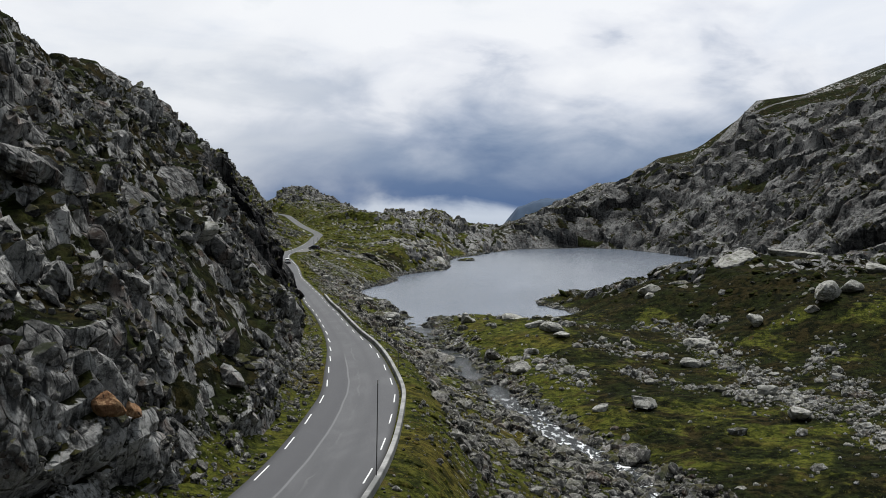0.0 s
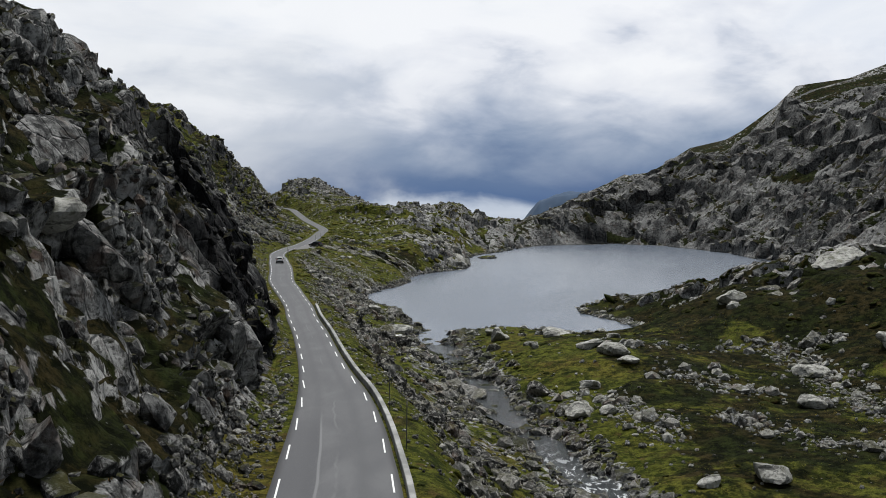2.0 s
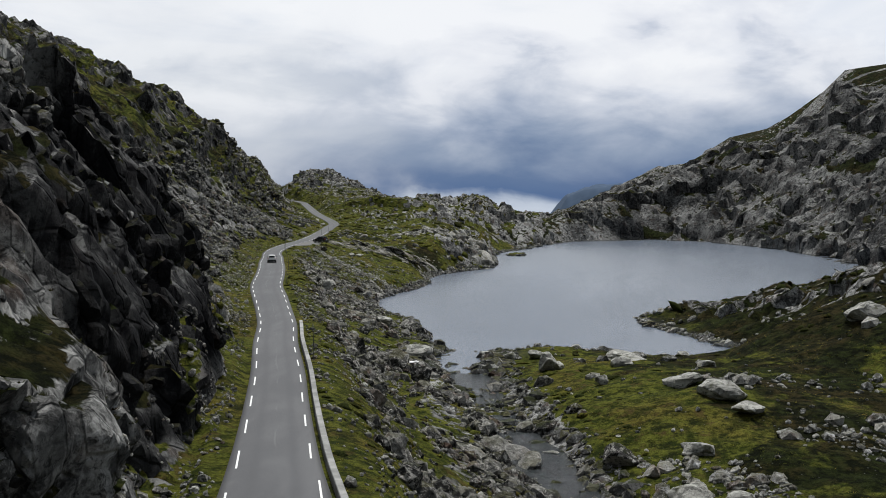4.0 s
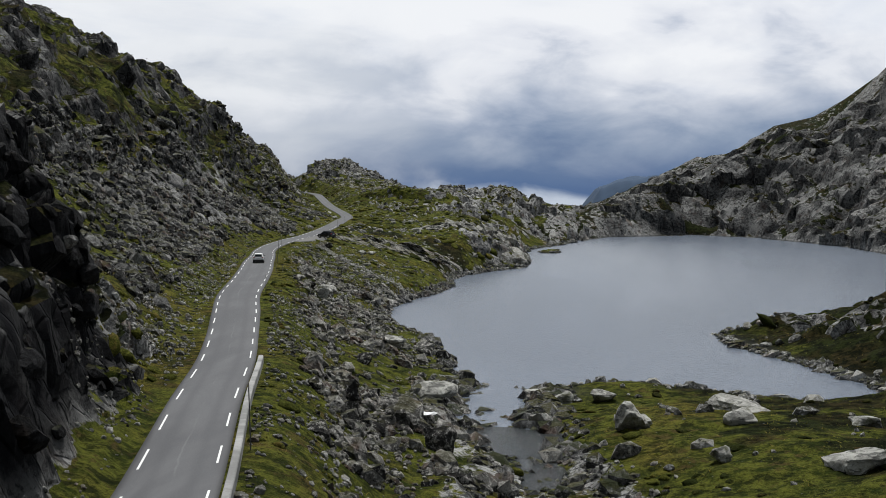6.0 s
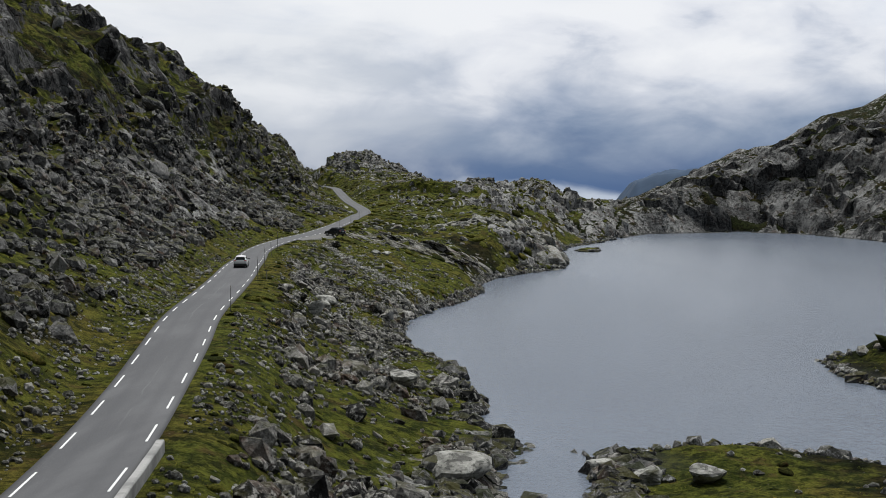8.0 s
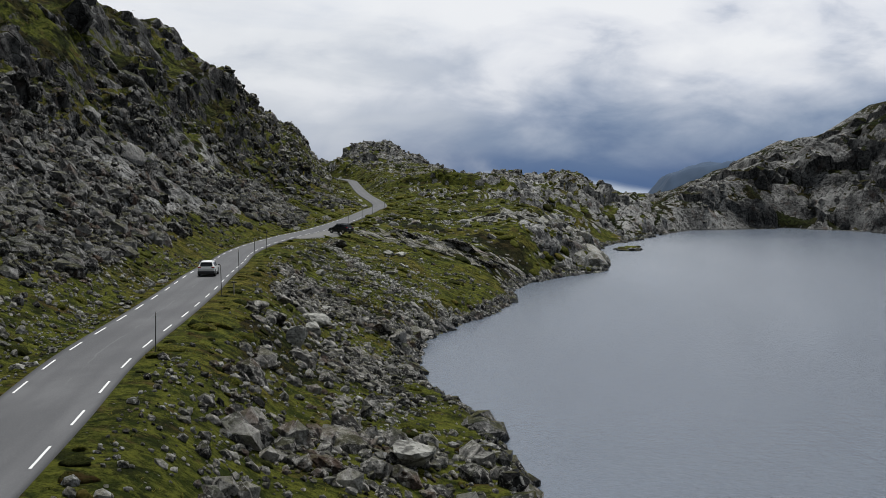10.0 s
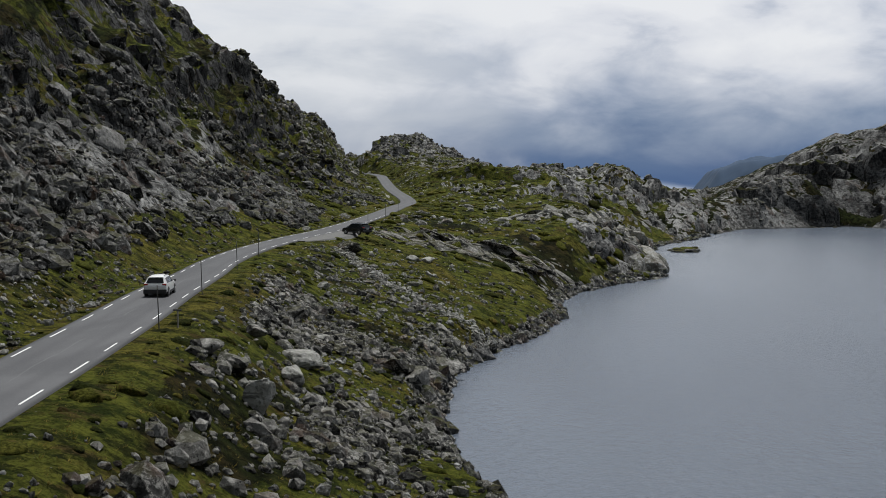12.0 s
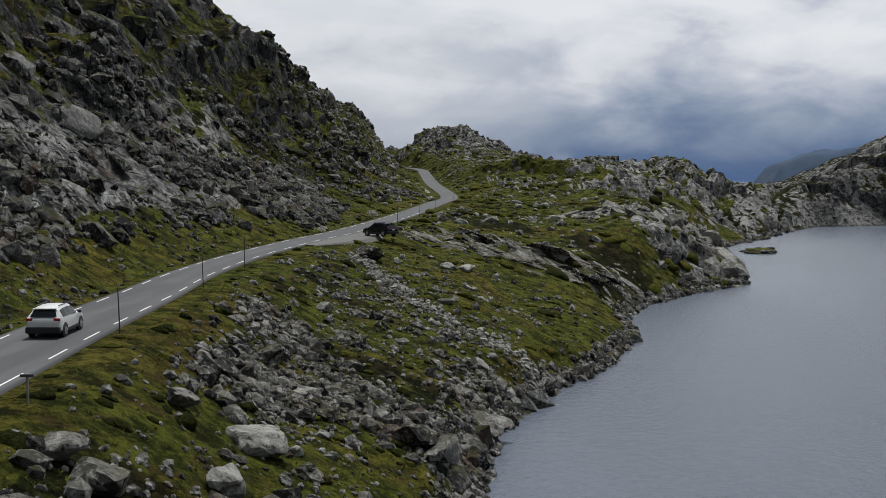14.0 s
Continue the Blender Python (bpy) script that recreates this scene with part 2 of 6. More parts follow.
def loose_rock_material(name, low_tone, high_tone, moss=0.5, spread=0.40):
    """Loose stones: each its own grey, mottled by pale crust lichen, black lichen and moss."""
    m = Mat(name)
    patch, fleck, grit = m.noise(0.8, 7, 0.68, 0.4), m.noise(2.6, 8, 0.72, 0.3), m.noise(7.0, 7, 0.75, 0.2)
    c = m.mix(m.math("POWER", m.island(), 1.7), low_tone, high_tone)
    c = m.mix(m.math("MULTIPLY", m.span(m.math("ADD", fleck, m.math("MULTIPLY", patch, 0.5)), 0.74, 0.88), 0.75), c, tuple(min(0.5, 1.6 * v + min(0.02, 0.25 * v)) for v in high_tone))
    c = m.mix(m.math("MULTIPLY", m.span(m.math("ADD", fleck, m.math("MULTIPLY", patch, 0.6)), 0.74, 0.62), 0.9), c, (0.010, 0.010, 0.010))
    c = m.mix(m.math("MULTIPLY", m.span(grit, 0.54, 0.64), 0.55), c, tuple(0.2 * v for v in low_tone))
    c = m.mix(m.math("MULTIPLY", m.span(m.noise(0.35, 4, 0.6), 0.56, 0.68), 0.45), c, tuple(v * min(1.0, high_tone[0] / 0.15) for v in (0.15, 0.095, 0.068)))
    c = m.mix(m.math("MULTIPLY", m.span(m.math("MULTIPLY", m.noise(0.6, 6, 0.65, 0.4), m.facing_up()), spread, spread + 0.10), moss), c, m.mix(m.span(m.noise(0.3, 3), 0.4, 0.6), (0.020, 0.026, 0.007), (0.055, 0.052, 0.014)))
    return m.done(c, 0.85, normal=m.bump(m.math("ADD", m.math("ADD", fleck, m.math("MULTIPLY", grit, 0.35)), m.math("MULTIPLY", patch, 1.2)), 1.0, 0.32), spec=0.05)


def pale_rock_material():
    """Boulders under pale crust lichen, with dark cracks and streaks and some moss on top."""
    m = Mat("lichen_pale_boulder")
    patch, fleck = m.noise(0.9, 7, 0.66, 0.5), m.noise(3.6, 8, 0.72, 0.3)
    seam = m.noise(1.1, 6, 0.6, 0.8, m.scaled(0.6, 0.6, 2.4))
    c = m.mix(m.span(patch, 0.36, 0.62), (0.20, 0.197, 0.178), (0.40, 0.394, 0.360))
    c = m.mix(m.math("MULTIPLY", m.span(seam, 0.53, 0.60), 0.7), c, (0.055, 0.054, 0.050))
    c = m.mix(m.math("MULTIPLY", m.span(fleck, 0.55, 0.64), 0.7), c, (0.030, 0.030, 0.028))
    c = m.mix(m.math("MULTIPLY", m.span(m.noise(0.7, 5, 0.62), 0.56, 0.66), 0.6), c, (0.060, 0.062, 0.024))
    return m.done(c, 0.88, normal=m.bump(m.math("ADD", fleck, m.math("MULTIPLY", patch, 1.4)), 1.0, 0.22), spec=0.05)


def asphalt_material():
    m = Mat("worn_asphalt")
    sep = m.n.new("ShaderNodeSeparateXYZ")
    m.l.new(m.co, sep.inputs[0])
    grain, stain = m.noise(14, 6, 0.7), m.noise(0.28, 6, 0.6, 0.8, m.scaled(1.0, 0.25, 1.0))
    lane = m.attr("across")
    c = m.mix(m.span(stain, 0.35, 0.68), (0.058, 0.058, 0.061), (0.096, 0.096, 0.099))
    track = m.span(m.math("ABSOLUTE", m.math("SUBTRACT", m.math("ABSOLUTE", lane), 0.42)), 0.0, 0.22, 1.0, 0.0)
    c = m.mix(m.math("MULTIPLY", track, 0.35), c, (0.048, 0.048, 0.051))
    seam = m.span(m.math("ABSOLUTE", m.math("ADD", m.math("SUBTRACT", lane, 0.02), m.math("MULTIPLY", m.math("SUBTRACT", m.noise(0.12, 3), 0.5), 0.5))), 0.008, 0.035, 1.0, 0.0)
    c = m.mix(m.math("MULTIPLY", m.math("MULTIPLY", seam, m.span(m.noise(0.12, 3), 0.45, 0.6)), 0.12), c, (0.26, 0.26, 0.255))
    join = m.math("ADD", lane, m.math("MULTIPLY", m.math("SUBTRACT", m.noise(0.05, 2), 0.5), 0.25))
    near = m.span(sep.outputs[1], 122, 132, 1.0, 0.0)
    c = m.mix(m.math("MULTIPLY", m.math("MULTIPLY", m.span(join, -0.34, -0.30, 1.0, 0.0), near), 0.6), c, (0.050, 0.050, 0.054))
    c = m.mix(m.math("MULTIPLY", m.math("MULTIPLY", m.span(m.math("ABSOLUTE", m.math("ADD", join, 0.30)), 0.01, 0.035, 1.0, 0.0), near), 0.4), c, (0.20, 0.20, 0.20))
    c = m.mix(m.math("MULTIPLY", m.span(m.math("ABSOLUTE", lane), 0.90, 1.0), 0.6), c, (0.045, 0.045, 0.045))
    c = m.mix(m.math("MULTIPLY", m.span(grain, 0.5, 0.75), 0.35), c, (0.16, 0.16, 0.157))
    return m.done(c, m.span(stain, 0.3, 0.7, 0.72, 0.88), normal=m.bump(grain, 0.4, 0.02), spec=0.2)


def plain_material(name, colour, rough=0.6, metal=0.0, vary=0.25, scale=3.0, spec=0.5, lump=0.15):
    m = Mat(name)
    n = m.noise(scale, 6, 0.62)
    c = m.mix(m.math("MULTIPLY", m.span(n, 0.40, 0.72), vary), colour, tuple(0.45 * v for v in colour))
    return m.done(c, rough, metal, m.bump(n, lump, 0.03) if lump else None, spec)


def concrete_material():
    m = Mat("weathered_concrete")
    n, big = m.noise(3.2, 8, 0.68), m.noise(0.4, 5, 0.6, 0.3)
    c = m.mix(m.span(big, 0.38, 0.66), (0.15, 0.149, 0.143), (0.29, 0.286, 0.274))
    c = m.mix(m.math("MULTIPLY", m.span(n, 0.52, 0.74), 0.55), c, (0.11, 0.107, 0.10))
    return m.done(c, 0.88, normal=m.bump(n, 0.5, 0.03), spec=0.25)


def water_material(name, colour, ripple, rough):
    m = Mat(name)
    gust = m.noise(0.012, 4, 0.55, 0.6, m.scaled(1.0, 0.35, 1.0))
    a = m.noise(0.55, 4, 0.6, 0.2, m.scaled(1.0, 0.55, 1.0))
    b = m.noise(1.7, 5, 0.66, 0.3, m.scaled(1.0, 0.7, 1.0))
    h = m.math("ADD", m.math("MULTIPLY", a, 0.6), m.math("MULTIPLY", b, 0.9))
    h = m.math("MULTIPLY", h, m.span(gust, 0.38, 0.62, 0.35, 1.0))
    m.b.inputs["IOR"].default_value = 1.33
    return m.done(m.mix(m.span(gust, 0.4, 0.6), colour, tuple(0.8 * v for v in colour)), m.span(gust, 0.35, 0.65, rough, rough * 1.3), normal=m.bump(h, ripple, 0.20), spec=0.5)


def foam_material():
    m = Mat("rushing_water")
    n = m.noise(1.3, 6, 0.65, 0.8, m.scaled(1.0, 0.5, 1.0))
    f = m.math("MULTIPLY", m.span(n, 0.51, 0.61), m.attr("rapid"))
    c = m.mix(f, (0.026, 0.029, 0.030), (0.75, 0.77, 0.78))
    m.b.inputs["IOR"].default_value = 1.33
    return m.done(c, m.span(f, 0.0, 1.0, 0.14, 0.6), normal=m.bump(m.noise(1.6, 6, 0.66), 1.0, 0.45))


GROUND = terrain_material()
ROCK = loose_rock_material("grey_boulder", (0.030, 0.030, 0.029), (0.200, 0.196, 0.187), 0.8, 0.33)
PALE = loose_rock_material("pale_boulder", (0.095, 0.093, 0.080), (0.38, 0.368, 0.325), 0.4)
SCREE_ROCK = loose_rock_material("scree_stone", (0.022, 0.0215, 0.021), (0.285, 0.275, 0.252), 0.5, 0.37)
# dark crag rock, with the shade of its steep faces put into the tone
CRAG_ROCK = loose_rock_material("dark_shaded_crag", (0.008, 0.008, 0.008), (0.085, 0.083, 0.080), 0.85, 0.30)
# wet wall rock, blackened further to carry the shade of the wall
SHADED_WET_ROCK = loose_rock_material("shaded_wet_rock", (0.005, 0.005, 0.005), (0.020, 0.020, 0.021), 0.3)
HILL_SCREE = loose_rock_material("dark_scree_stone", (0.013, 0.013, 0.013), (0.190, 0.186, 0.176), 0.6, 0.35)
PALE_BLOCK = pale_rock_material()
ASPHALT = asphalt_material()
PAINT = plain_material("road_paint", (0.62, 0.62, 0.60), 0.6, vary=0.35, scale=7)
CONCRETE = concrete_material()
LAKE = water_material("lake_water", (0.096, 0.114, 0.144), 1.0, 0.21)
FOAM = foam_material()
GRAVEL = plain_material("gravel", (0.13, 0.128, 0.122), 0.9, vary=0.6, scale=5, spec=0.2, lump=0.5)
POLE = plain_material("weathered_pole", (0.085, 0.082, 0.078), 0.7)
WOOD = plain_material("grey_wood", (0.36, 0.335, 0.30), 0.85, vary=0.5)
WHITE = plain_material("white_sheet", (0.78, 0.78, 0.77), 0.6, vary=0.2)
# haze of the distance is put into this blue base colour
FAR = plain_material("hazy_distant_rock", (0.045, 0.070, 0.112), 0.95, vary=0.5, scale=0.02, spec=0.1, lump=0)
SILVER = plain_material("silver_paint", (0.66, 0.66, 0.65), 0.30, 0.1, vary=0.08, lump=0)
BLACK_PAINT = plain_material("black_paint", (0.012, 0.013, 0.017), 0.22, 0.2, vary=0.0, lump=0)
GLASS = plain_material("car_glass", (0.010, 0.012, 0.014), 0.12, vary=0.0, spec=0.22, lump=0)
PLASTIC = plain_material("black_plastic", (0.018, 0.018, 0.019), 0.6, vary=0.1, lump=0)
RUBBER = plain_material("tyre_rubber", (0.014, 0.014, 0.014), 0.85, vary=0.1, lump=0)
ALLOY = plain_material("alloy", (0.42, 0.42, 0.43), 0.35, 0.8, vary=0.1, lump=0)
RED_LENS = plain_material("red_lens", (0.32, 0.012, 0.014), 0.18, vary=0.0, lump=0)
PLATE = plain_material("plate_white", (0.66, 0.66, 0.64), 0.5, vary=0.05, lump=0)


# ---- shapes of the land ----
def spline(ks, vs, q):
    """Smooth curve through the knots."""
    ks, vs, q = np.asarray(ks, float), np.asarray(vs, float), np.asarray(q, float)
    d = np.diff(vs) / np.diff(ks)
    m = np.concatenate([[d[0]], 0.5 * (d[1:] + d[:-1]), [d[-1]]])
    m[1:-1][d[1:] * d[:-1] < 0] = 0
    q = np.clip(q, ks[0], ks[-1])
    i = np.clip(np.searchsorted(ks, q) - 1, 0, len(ks) - 2)
    h = ks[i + 1] - ks[i]
    t = (q - ks[i]) / h
    return ((2 * t**3 - 3 * t**2 + 1) * vs[i] + (t**3 - 2 * t**2 + t) * h * m[i] + (3 * t**2 - 2 * t**3) * vs[i + 1] + (t**3 - t**2) * h * m[i + 1])


ROAD_Y = (-400, -60, 0, 40, 66, 78, 98, 117, 136, 151, 167, 180, 200, 215, 229, 245, 260, 280, 293, 305, 320, 333, 348, 365, 384, 404, 430, 465, 485, 500, 520, 540, 575, 614, 640, 660, 680, 700, 800, 4000)
ROAD_X = (-190, -45, -22, -12.2, -8.5, -7.6, -7.3, -8.7, -10.9, -13.4, -16.1, -18.3, -22.0, -24.5, -27.3, -30.7, -33.9, -37.0, -39.1, -41.3, -43.8, -46.2, -47.8, -48.1, -47.2, -47.3, -48.5, -51.0, -52.3, -54.8, -59.5, -64.5, -72.5, -81.0, -87.0, -95.5, -109, -125, -200, -400)


def road_x(y):
    return spline(ROAD_Y, ROAD_X, y)


def road_z(y):
    return spline((-400, 40, 150, 220, 270, 300, 340, 380, 410, 460, 490, 520, 560, 614, 660, 700, 800, 4000), (7.6, 7.6, 7.6, 7.3, 8.1, 8.7, 9.1, 9.7, 10.3, 11.1, 11.5, 12.6, 14.2, 16.9, 18.9, 20.3, 14, -120), y)


def road_half(y):
    return spline((-400, 66, 98, 117, 136, 151, 180, 230, 250, 305, 333, 400, 460, 490, 520, 614, 4000), (3.5, 3.4, 3.15, 2.9, 2.4, 1.85, 1.65, 1.75, 1.95, 1.9, 1.55, 1.55, 1.45, 1.45, 1.45, 1.4, 1.4), y)


SHORE = [
    (-4, 246), (-10.6, 255), (-10.7, 266), (-13.7, 281), (-19.5, 295), (-22.3, 308), (-23.4, 326), (-20.5, 342), (-17.6, 350), (-14.8, 370), (-16, 385), (-13.3, 400),
    (-7, 415), (0.8, 428), (2.5, 445), (2.0, 470), (2.5, 500), (5, 522), (12.5, 543), (24, 580), (40, 628), (80, 648), (98, 630), (108, 590),
    (115, 545), (114, 505), (108, 440), (100, 390), (86, 350), (66, 326), (50, 313), (35.5, 303), (24, 292), (23.2, 281), (27.5, 268), (31.5, 252), (31, 243),
    (25, 238), (19, 243.5), (10, 250), (2, 249)]


def lake_distance(x, y):
    """Metres to the shore, negative over the water."""
    best, inside = np.full(x.shape, 1e9), np.zeros(x.shape, bool)
    for (x0, y0), (x1, y1) in zip(SHORE, SHORE[1:] + SHORE[:1]):
        dx, dy = x1 - x0, y1 - y0
        t = np.clip(((x - x0) * dx + (y - y0) * dy) / (dx * dx + dy * dy), 0, 1)
        best = np.minimum(best, (x - x0 - t * dx) ** 2 + (y - y0 - t * dy) ** 2)
        if dy:
            inside ^= ((y0 > y) != (y1 > y)) & (x < dx * (y - y0) / dy + x0)
    return np.where(inside, -1, 1) * np.sqrt(best)


def hashed(ix, iy, seed):
    """A random number in 0..1 for each cell of a grid."""
    h = (ix.astype(np.int64) * 374761393 + iy.astype(np.int64) * 668265263 + seed * 2246822519) & 0xFFFFFFFF
    h = ((h ^ (h >> 13)) * 1274126177) & 0xFFFFFFFF
    h = ((h ^ (h >> 16)) * 2654435761) & 0xFFFFFFFF
    return ((h ^ (h >> 15)) & 0xFFFFFF) / float(0x1000000)


def soft_noise(x, y, seed):
    ix, iy = np.floor(x), np.floor(y)
    fx, fy = x - ix, y - iy
    ux, uy = fx * fx * (3 - 2 * fx), fy * fy * (3 - 2 * fy)
    a, b = hashed(ix, iy, seed), hashed(ix + 1, iy, seed)
    c, d = hashed(ix, iy + 1, seed), hashed(ix + 1, iy + 1, seed)
    return (a + (b - a) * ux) * (1 - uy) + (c + (d - c) * ux) * uy - 0.5


def fractal(x, y, size, octaves, seed, gain=0.5):
    out, amp, k = 0, 1.0, 1.0 / size
    for o in range(octaves):
        out = out + amp * soft_noise(x * k + 17.3 * o, y * k - 9.1 * o, seed + o)
        amp, k = amp * gain, k * 2.03
    return out


def blocks(x, y, size, seed, tilt=0.8):
    """Broken rock: each block has its own height and tilt."""
    gx, gy = x / size, y / size
    ix, iy = np.floor(gx), np.floor(gy)
    d1 = np.full(x.shape, 9.0)
    h = np.zeros(x.shape)
    for ox in (-1, 0, 1):
        for oy in (-1, 0, 1):
            cx, cy = ix + ox, iy + oy
            px, py = gx - cx - 0.1 - 0.8 * hashed(cx, cy, seed), gy - cy - 0.1 - 0.8 * hashed(cx, cy, seed + 1)
            d = px * px + py * py
            v = hashed(cx, cy, seed + 2) - 0.5 + tilt * ((hashed(cx, cy, seed + 3) - 0.5) * px + (hashed(cx, cy, seed + 4) - 0.5) * py)
            near = d < d1
            h = np.where(near, v, h)
            d1 = np.minimum(d1, d)
    return h


def joints(p, size, seed, tall=1.0, dip=0.0):
    """Jointed rock in space: each block's own offset (-0.5..0.5, with a tilt) and the distance to the next joint."""
    q = np.stack([p[:, 0] / size, p[:, 1] / size, (p[:, 2] + dip * p[:, 1]) / (size * tall)], -1)
    base = np.floor(q - 0.5)
    d1, d2 = np.full(len(q), 9.0), np.full(len(q), 9.0)
    h = np.zeros(len(q))
    for ox, oy, oz in itertools.product((0, 1), repeat=3):
        cx, cy, cz = base[:, 0] + ox, base[:, 1] + oy, base[:, 2] + oz
        ka, kb = cx + 911 * cz, cy - 677 * cz
        r1, r2, r3 = hashed(ka, kb, seed), hashed(ka, kb, seed + 1), hashed(ka, kb, seed + 2)
        ax, ay, az = q[:, 0] - cx - 0.2 - 0.6 * r1, q[:, 1] - cy - 0.2 - 0.6 * r2, q[:, 2] - cz - 0.2 - 0.6 * r3
        d = ax * ax + ay * ay + az * az
        near = d < d1
        v = (r1 * 7.3 + r2 * 5.1 + r3 * 3.7) % 1.0 - 0.5 + 0.6 * ((r2 - 0.5) * ay + (r3 - 0.5) * az + (r1 - 0.5) * ax)
        d2 = np.where(near, d1, np.minimum(d2, d))
        h = np.where(near, v, h)
        d1 = np.minimum(d1, d)
    return h, np.sqrt(d2) - np.sqrt(d1)


def ease(v, lo, hi):
    t = np.clip((v - lo) / (hi - lo), 0, 1)
    return t * t * (3 - 2 * t)


# hillside above the road: height over the road at given distances from its edge
HILL_U = np.array((0, 1.5, 3, 5, 8, 13, 20, 28, 40, 60, 90, 150, 400, 2500.0))
HILL = []


def hill(y, *h):
    HILL.append((y, h))


hill(-400, 0, 0.2, 1, 4, 9, 15.6, 23.4, 30.8, 42, 53, 65, 80.8, 100, 60)
hill(60, 0, 0.2, 2.2, 6, 10.5, 16.1, 23.4, 31.3, 42, 54, 65, 80.8, 100, 60)
hill(90, 0, 0.1, 1.3, 5.6, 10.8, 15.6, 22.9, 31.0, 45, 56, 63, 78.8, 100, 60)
hill(115, 0, 0.1, 1.5, 5.0, 9.8, 15.6, 21.9, 30.8, 44, 55.5, 61, 75.8, 100, 60)
hill(150, 0, 0.1, 2.2, 6.6, 11.4, 18.6, 27.2, 33.5, 37.5, 49, 59, 75.8, 100, 60)
hill(175, 0, 1.0, 6.5, 10, 14.6, 21.3, 28.6, 33, 38, 46, 57, 75.8, 100, 60)
hill(186, 0, 1.2, 7.5, 11.5, 15.6, 18.8, 24.5, 29.8, 36.5, 47, 59, 78, 100, 60)
hill(199, 0, 0.4, 3.6, 10.5, 15.6, 18.3, 23, 27.8, 34.5, 47, 59, 78, 100, 60)
hill(206, 0, 0.1, 0.9, 3.4, 8, 13.3, 19.5, 24.8, 33.5, 47, 59, 78, 100, 60)
hill(222, 0, 0, 0.7, 2.6, 5.2, 8.8, 14.5, 20.8, 31.5, 46, 61, 78, 100, 60)
hill(240, 0, 0, 0.5, 1.6, 4, 6.5, 11.5, 18, 28.8, 44.5, 62.5, 79, 100, 60)
hill(270, 0, 0, 0.6, 1.6, 2.8, 5, 9, 15.7, 27.3, 45.7, 63.7, 82, 100, 60)
hill(320, 0, -0.1, 0.7, 1.9, 3.5, 6.8, 12, 20.7, 32.3, 48.7, 63.7, 82, 100, 60)
hill(350, 0, -0.1, 0.5, 1.8, 4, 7.2, 11.8, 20.2, 33.3, 48.7, 63.7, 81, 95, 60)
hill(400, 0, -0.1, 0.3, 0.9, 2, 4.6, 10, 19.7, 35.2, 49.2, 61.2, 73, 85, 60)
hill(452, 0, -0.1, 0.3, 0.8, 1.6, 3.5, 6.8, 13.2, 27, 48, 59, 67, 75, 60)
hill(510, 0, -0.1, 0.3, 0.8, 1.6, 3.5, 7.3, 16.5, 35, 47.5, 54, 62, 70, 60)
hill(555, 0, -0.1, 0.3, 0.8, 1.8, 4.5, 11.3, 23.8, 33.5, 40, 47, 59, 65, 60)
hill(625, 0, 0, 0.4, 1.4, 4.5, 12, 21.5, 24, 25.5, 30, 35, 43, 55, 60)
hill(700, 0, 0, 0.3, 1.0, 3.5, 9.5, 15, 18, 19.5, 21, 21, 27, 40, 50)
hill(900, 0, 0, 0.2, 0.5, 1, 2, 3, 4, 5, 8, 12, 20, 30, 40)
hill(4000, *[-20] * 14)

# land between the road and the lake, and the far side of the stream: heights at given places across
LOW_X = np.array((-115, -82, -70, -60, -45, -30, -22, -15, -9, -4, 0, 4, 8, 13, 19, 26, 35, 45, 55, 65, 90, 120, 200, 500.0))
LOW = []


def low(y, *h):
    LOW.append((y, h if len(h) == 24 else h[:1] + h))


low(-400, 5, 5, 5, 4, 3, 2, 1, 0, -1, -2, -3, -4, -5, -6, -6.5, -6.5, -6, -5, -4, 0, 6, 15, 30)
low(100, 5, 5, 5, 4, 3, 2, 3, 5, 5.5, 3.5, 1.5, -0.5, -2.6, -4.3, -5.6, -5.2, -4.4, -3.6, -2.8, 0.5, 6, 15, 30)
low(130, 5, 5, 5, 4, 3, 3, 4, 5, 4.2, 1.4, -0.6, -2.4, -3.6, -4.9, -4.2, -3.6, -3.2, -2.8, -2.2, 1, 7, 15, 30)
low(150, 5, 5, 5, 4, 3, 4, 5, 5, 2.8, 0.4, -1.2, -2.3, -3.3, -2.2, -2, -2.4, -1.9, -1.2, 0.2, 4, 9, 15, 30)
low(175, 5, 5, 5, 4, 4, 5, 5, 3.2, 0.4, -1, -1.5, -1.5, -0.6, 0.2, 0, -0.9, -0.8, 0.4, 2.2, 7, 12, 15, 30)
low(200, 5, 5, 5, 5, 5, 6, 3.6, 1.4, -0.1, -0.7, 0.3, 1.2, 2.2, 2.8, 2.3, 0.9, 1.6, 4.8, 9, 12, 12.5, 15, 30)
low(220, 6, 6, 6, 6, 6, 5.6, 3, 0.9, 0.4, 0.6, 1.3, 1.8, 2.1, 2, 2, 4.2, 8.2, 11.5, 13, 12, 12.5, 15, 30)
low(236, 7, 7, 7, 7, 6.6, 4.7, 2.2, 0.8, 0.45, 0.5, 0.6, 0.8, 0.9, 0.8, 1.8, 6.4, 10.8, 13.4, 15, 12, 12.5, 15, 30)
low(262, 8, 8, 8, 8, 6.2, 3.6, 1.2, 0.2, 0.3, 0.6, 1, 1, 1, 1, 1.6, 5.2, 8.2, 11, 12, 9.5, 12.5, 15, 30)
low(290, 8.5, 8.5, 8.5, 8.5, 5.4, 1.5, 0.5, 0, 0, 0, 0, 0, 0, 0, 1, 2, 4.6, 6.8, 8, 8, 9, 15, 30)
low(318, 9, 9, 9, 8.5, 4, 0.6, 0, 0, 0, 0, 0, 0, 0, 0, 0, 0.5, 1, 2.5, 5, 8, 10, 15, 30)
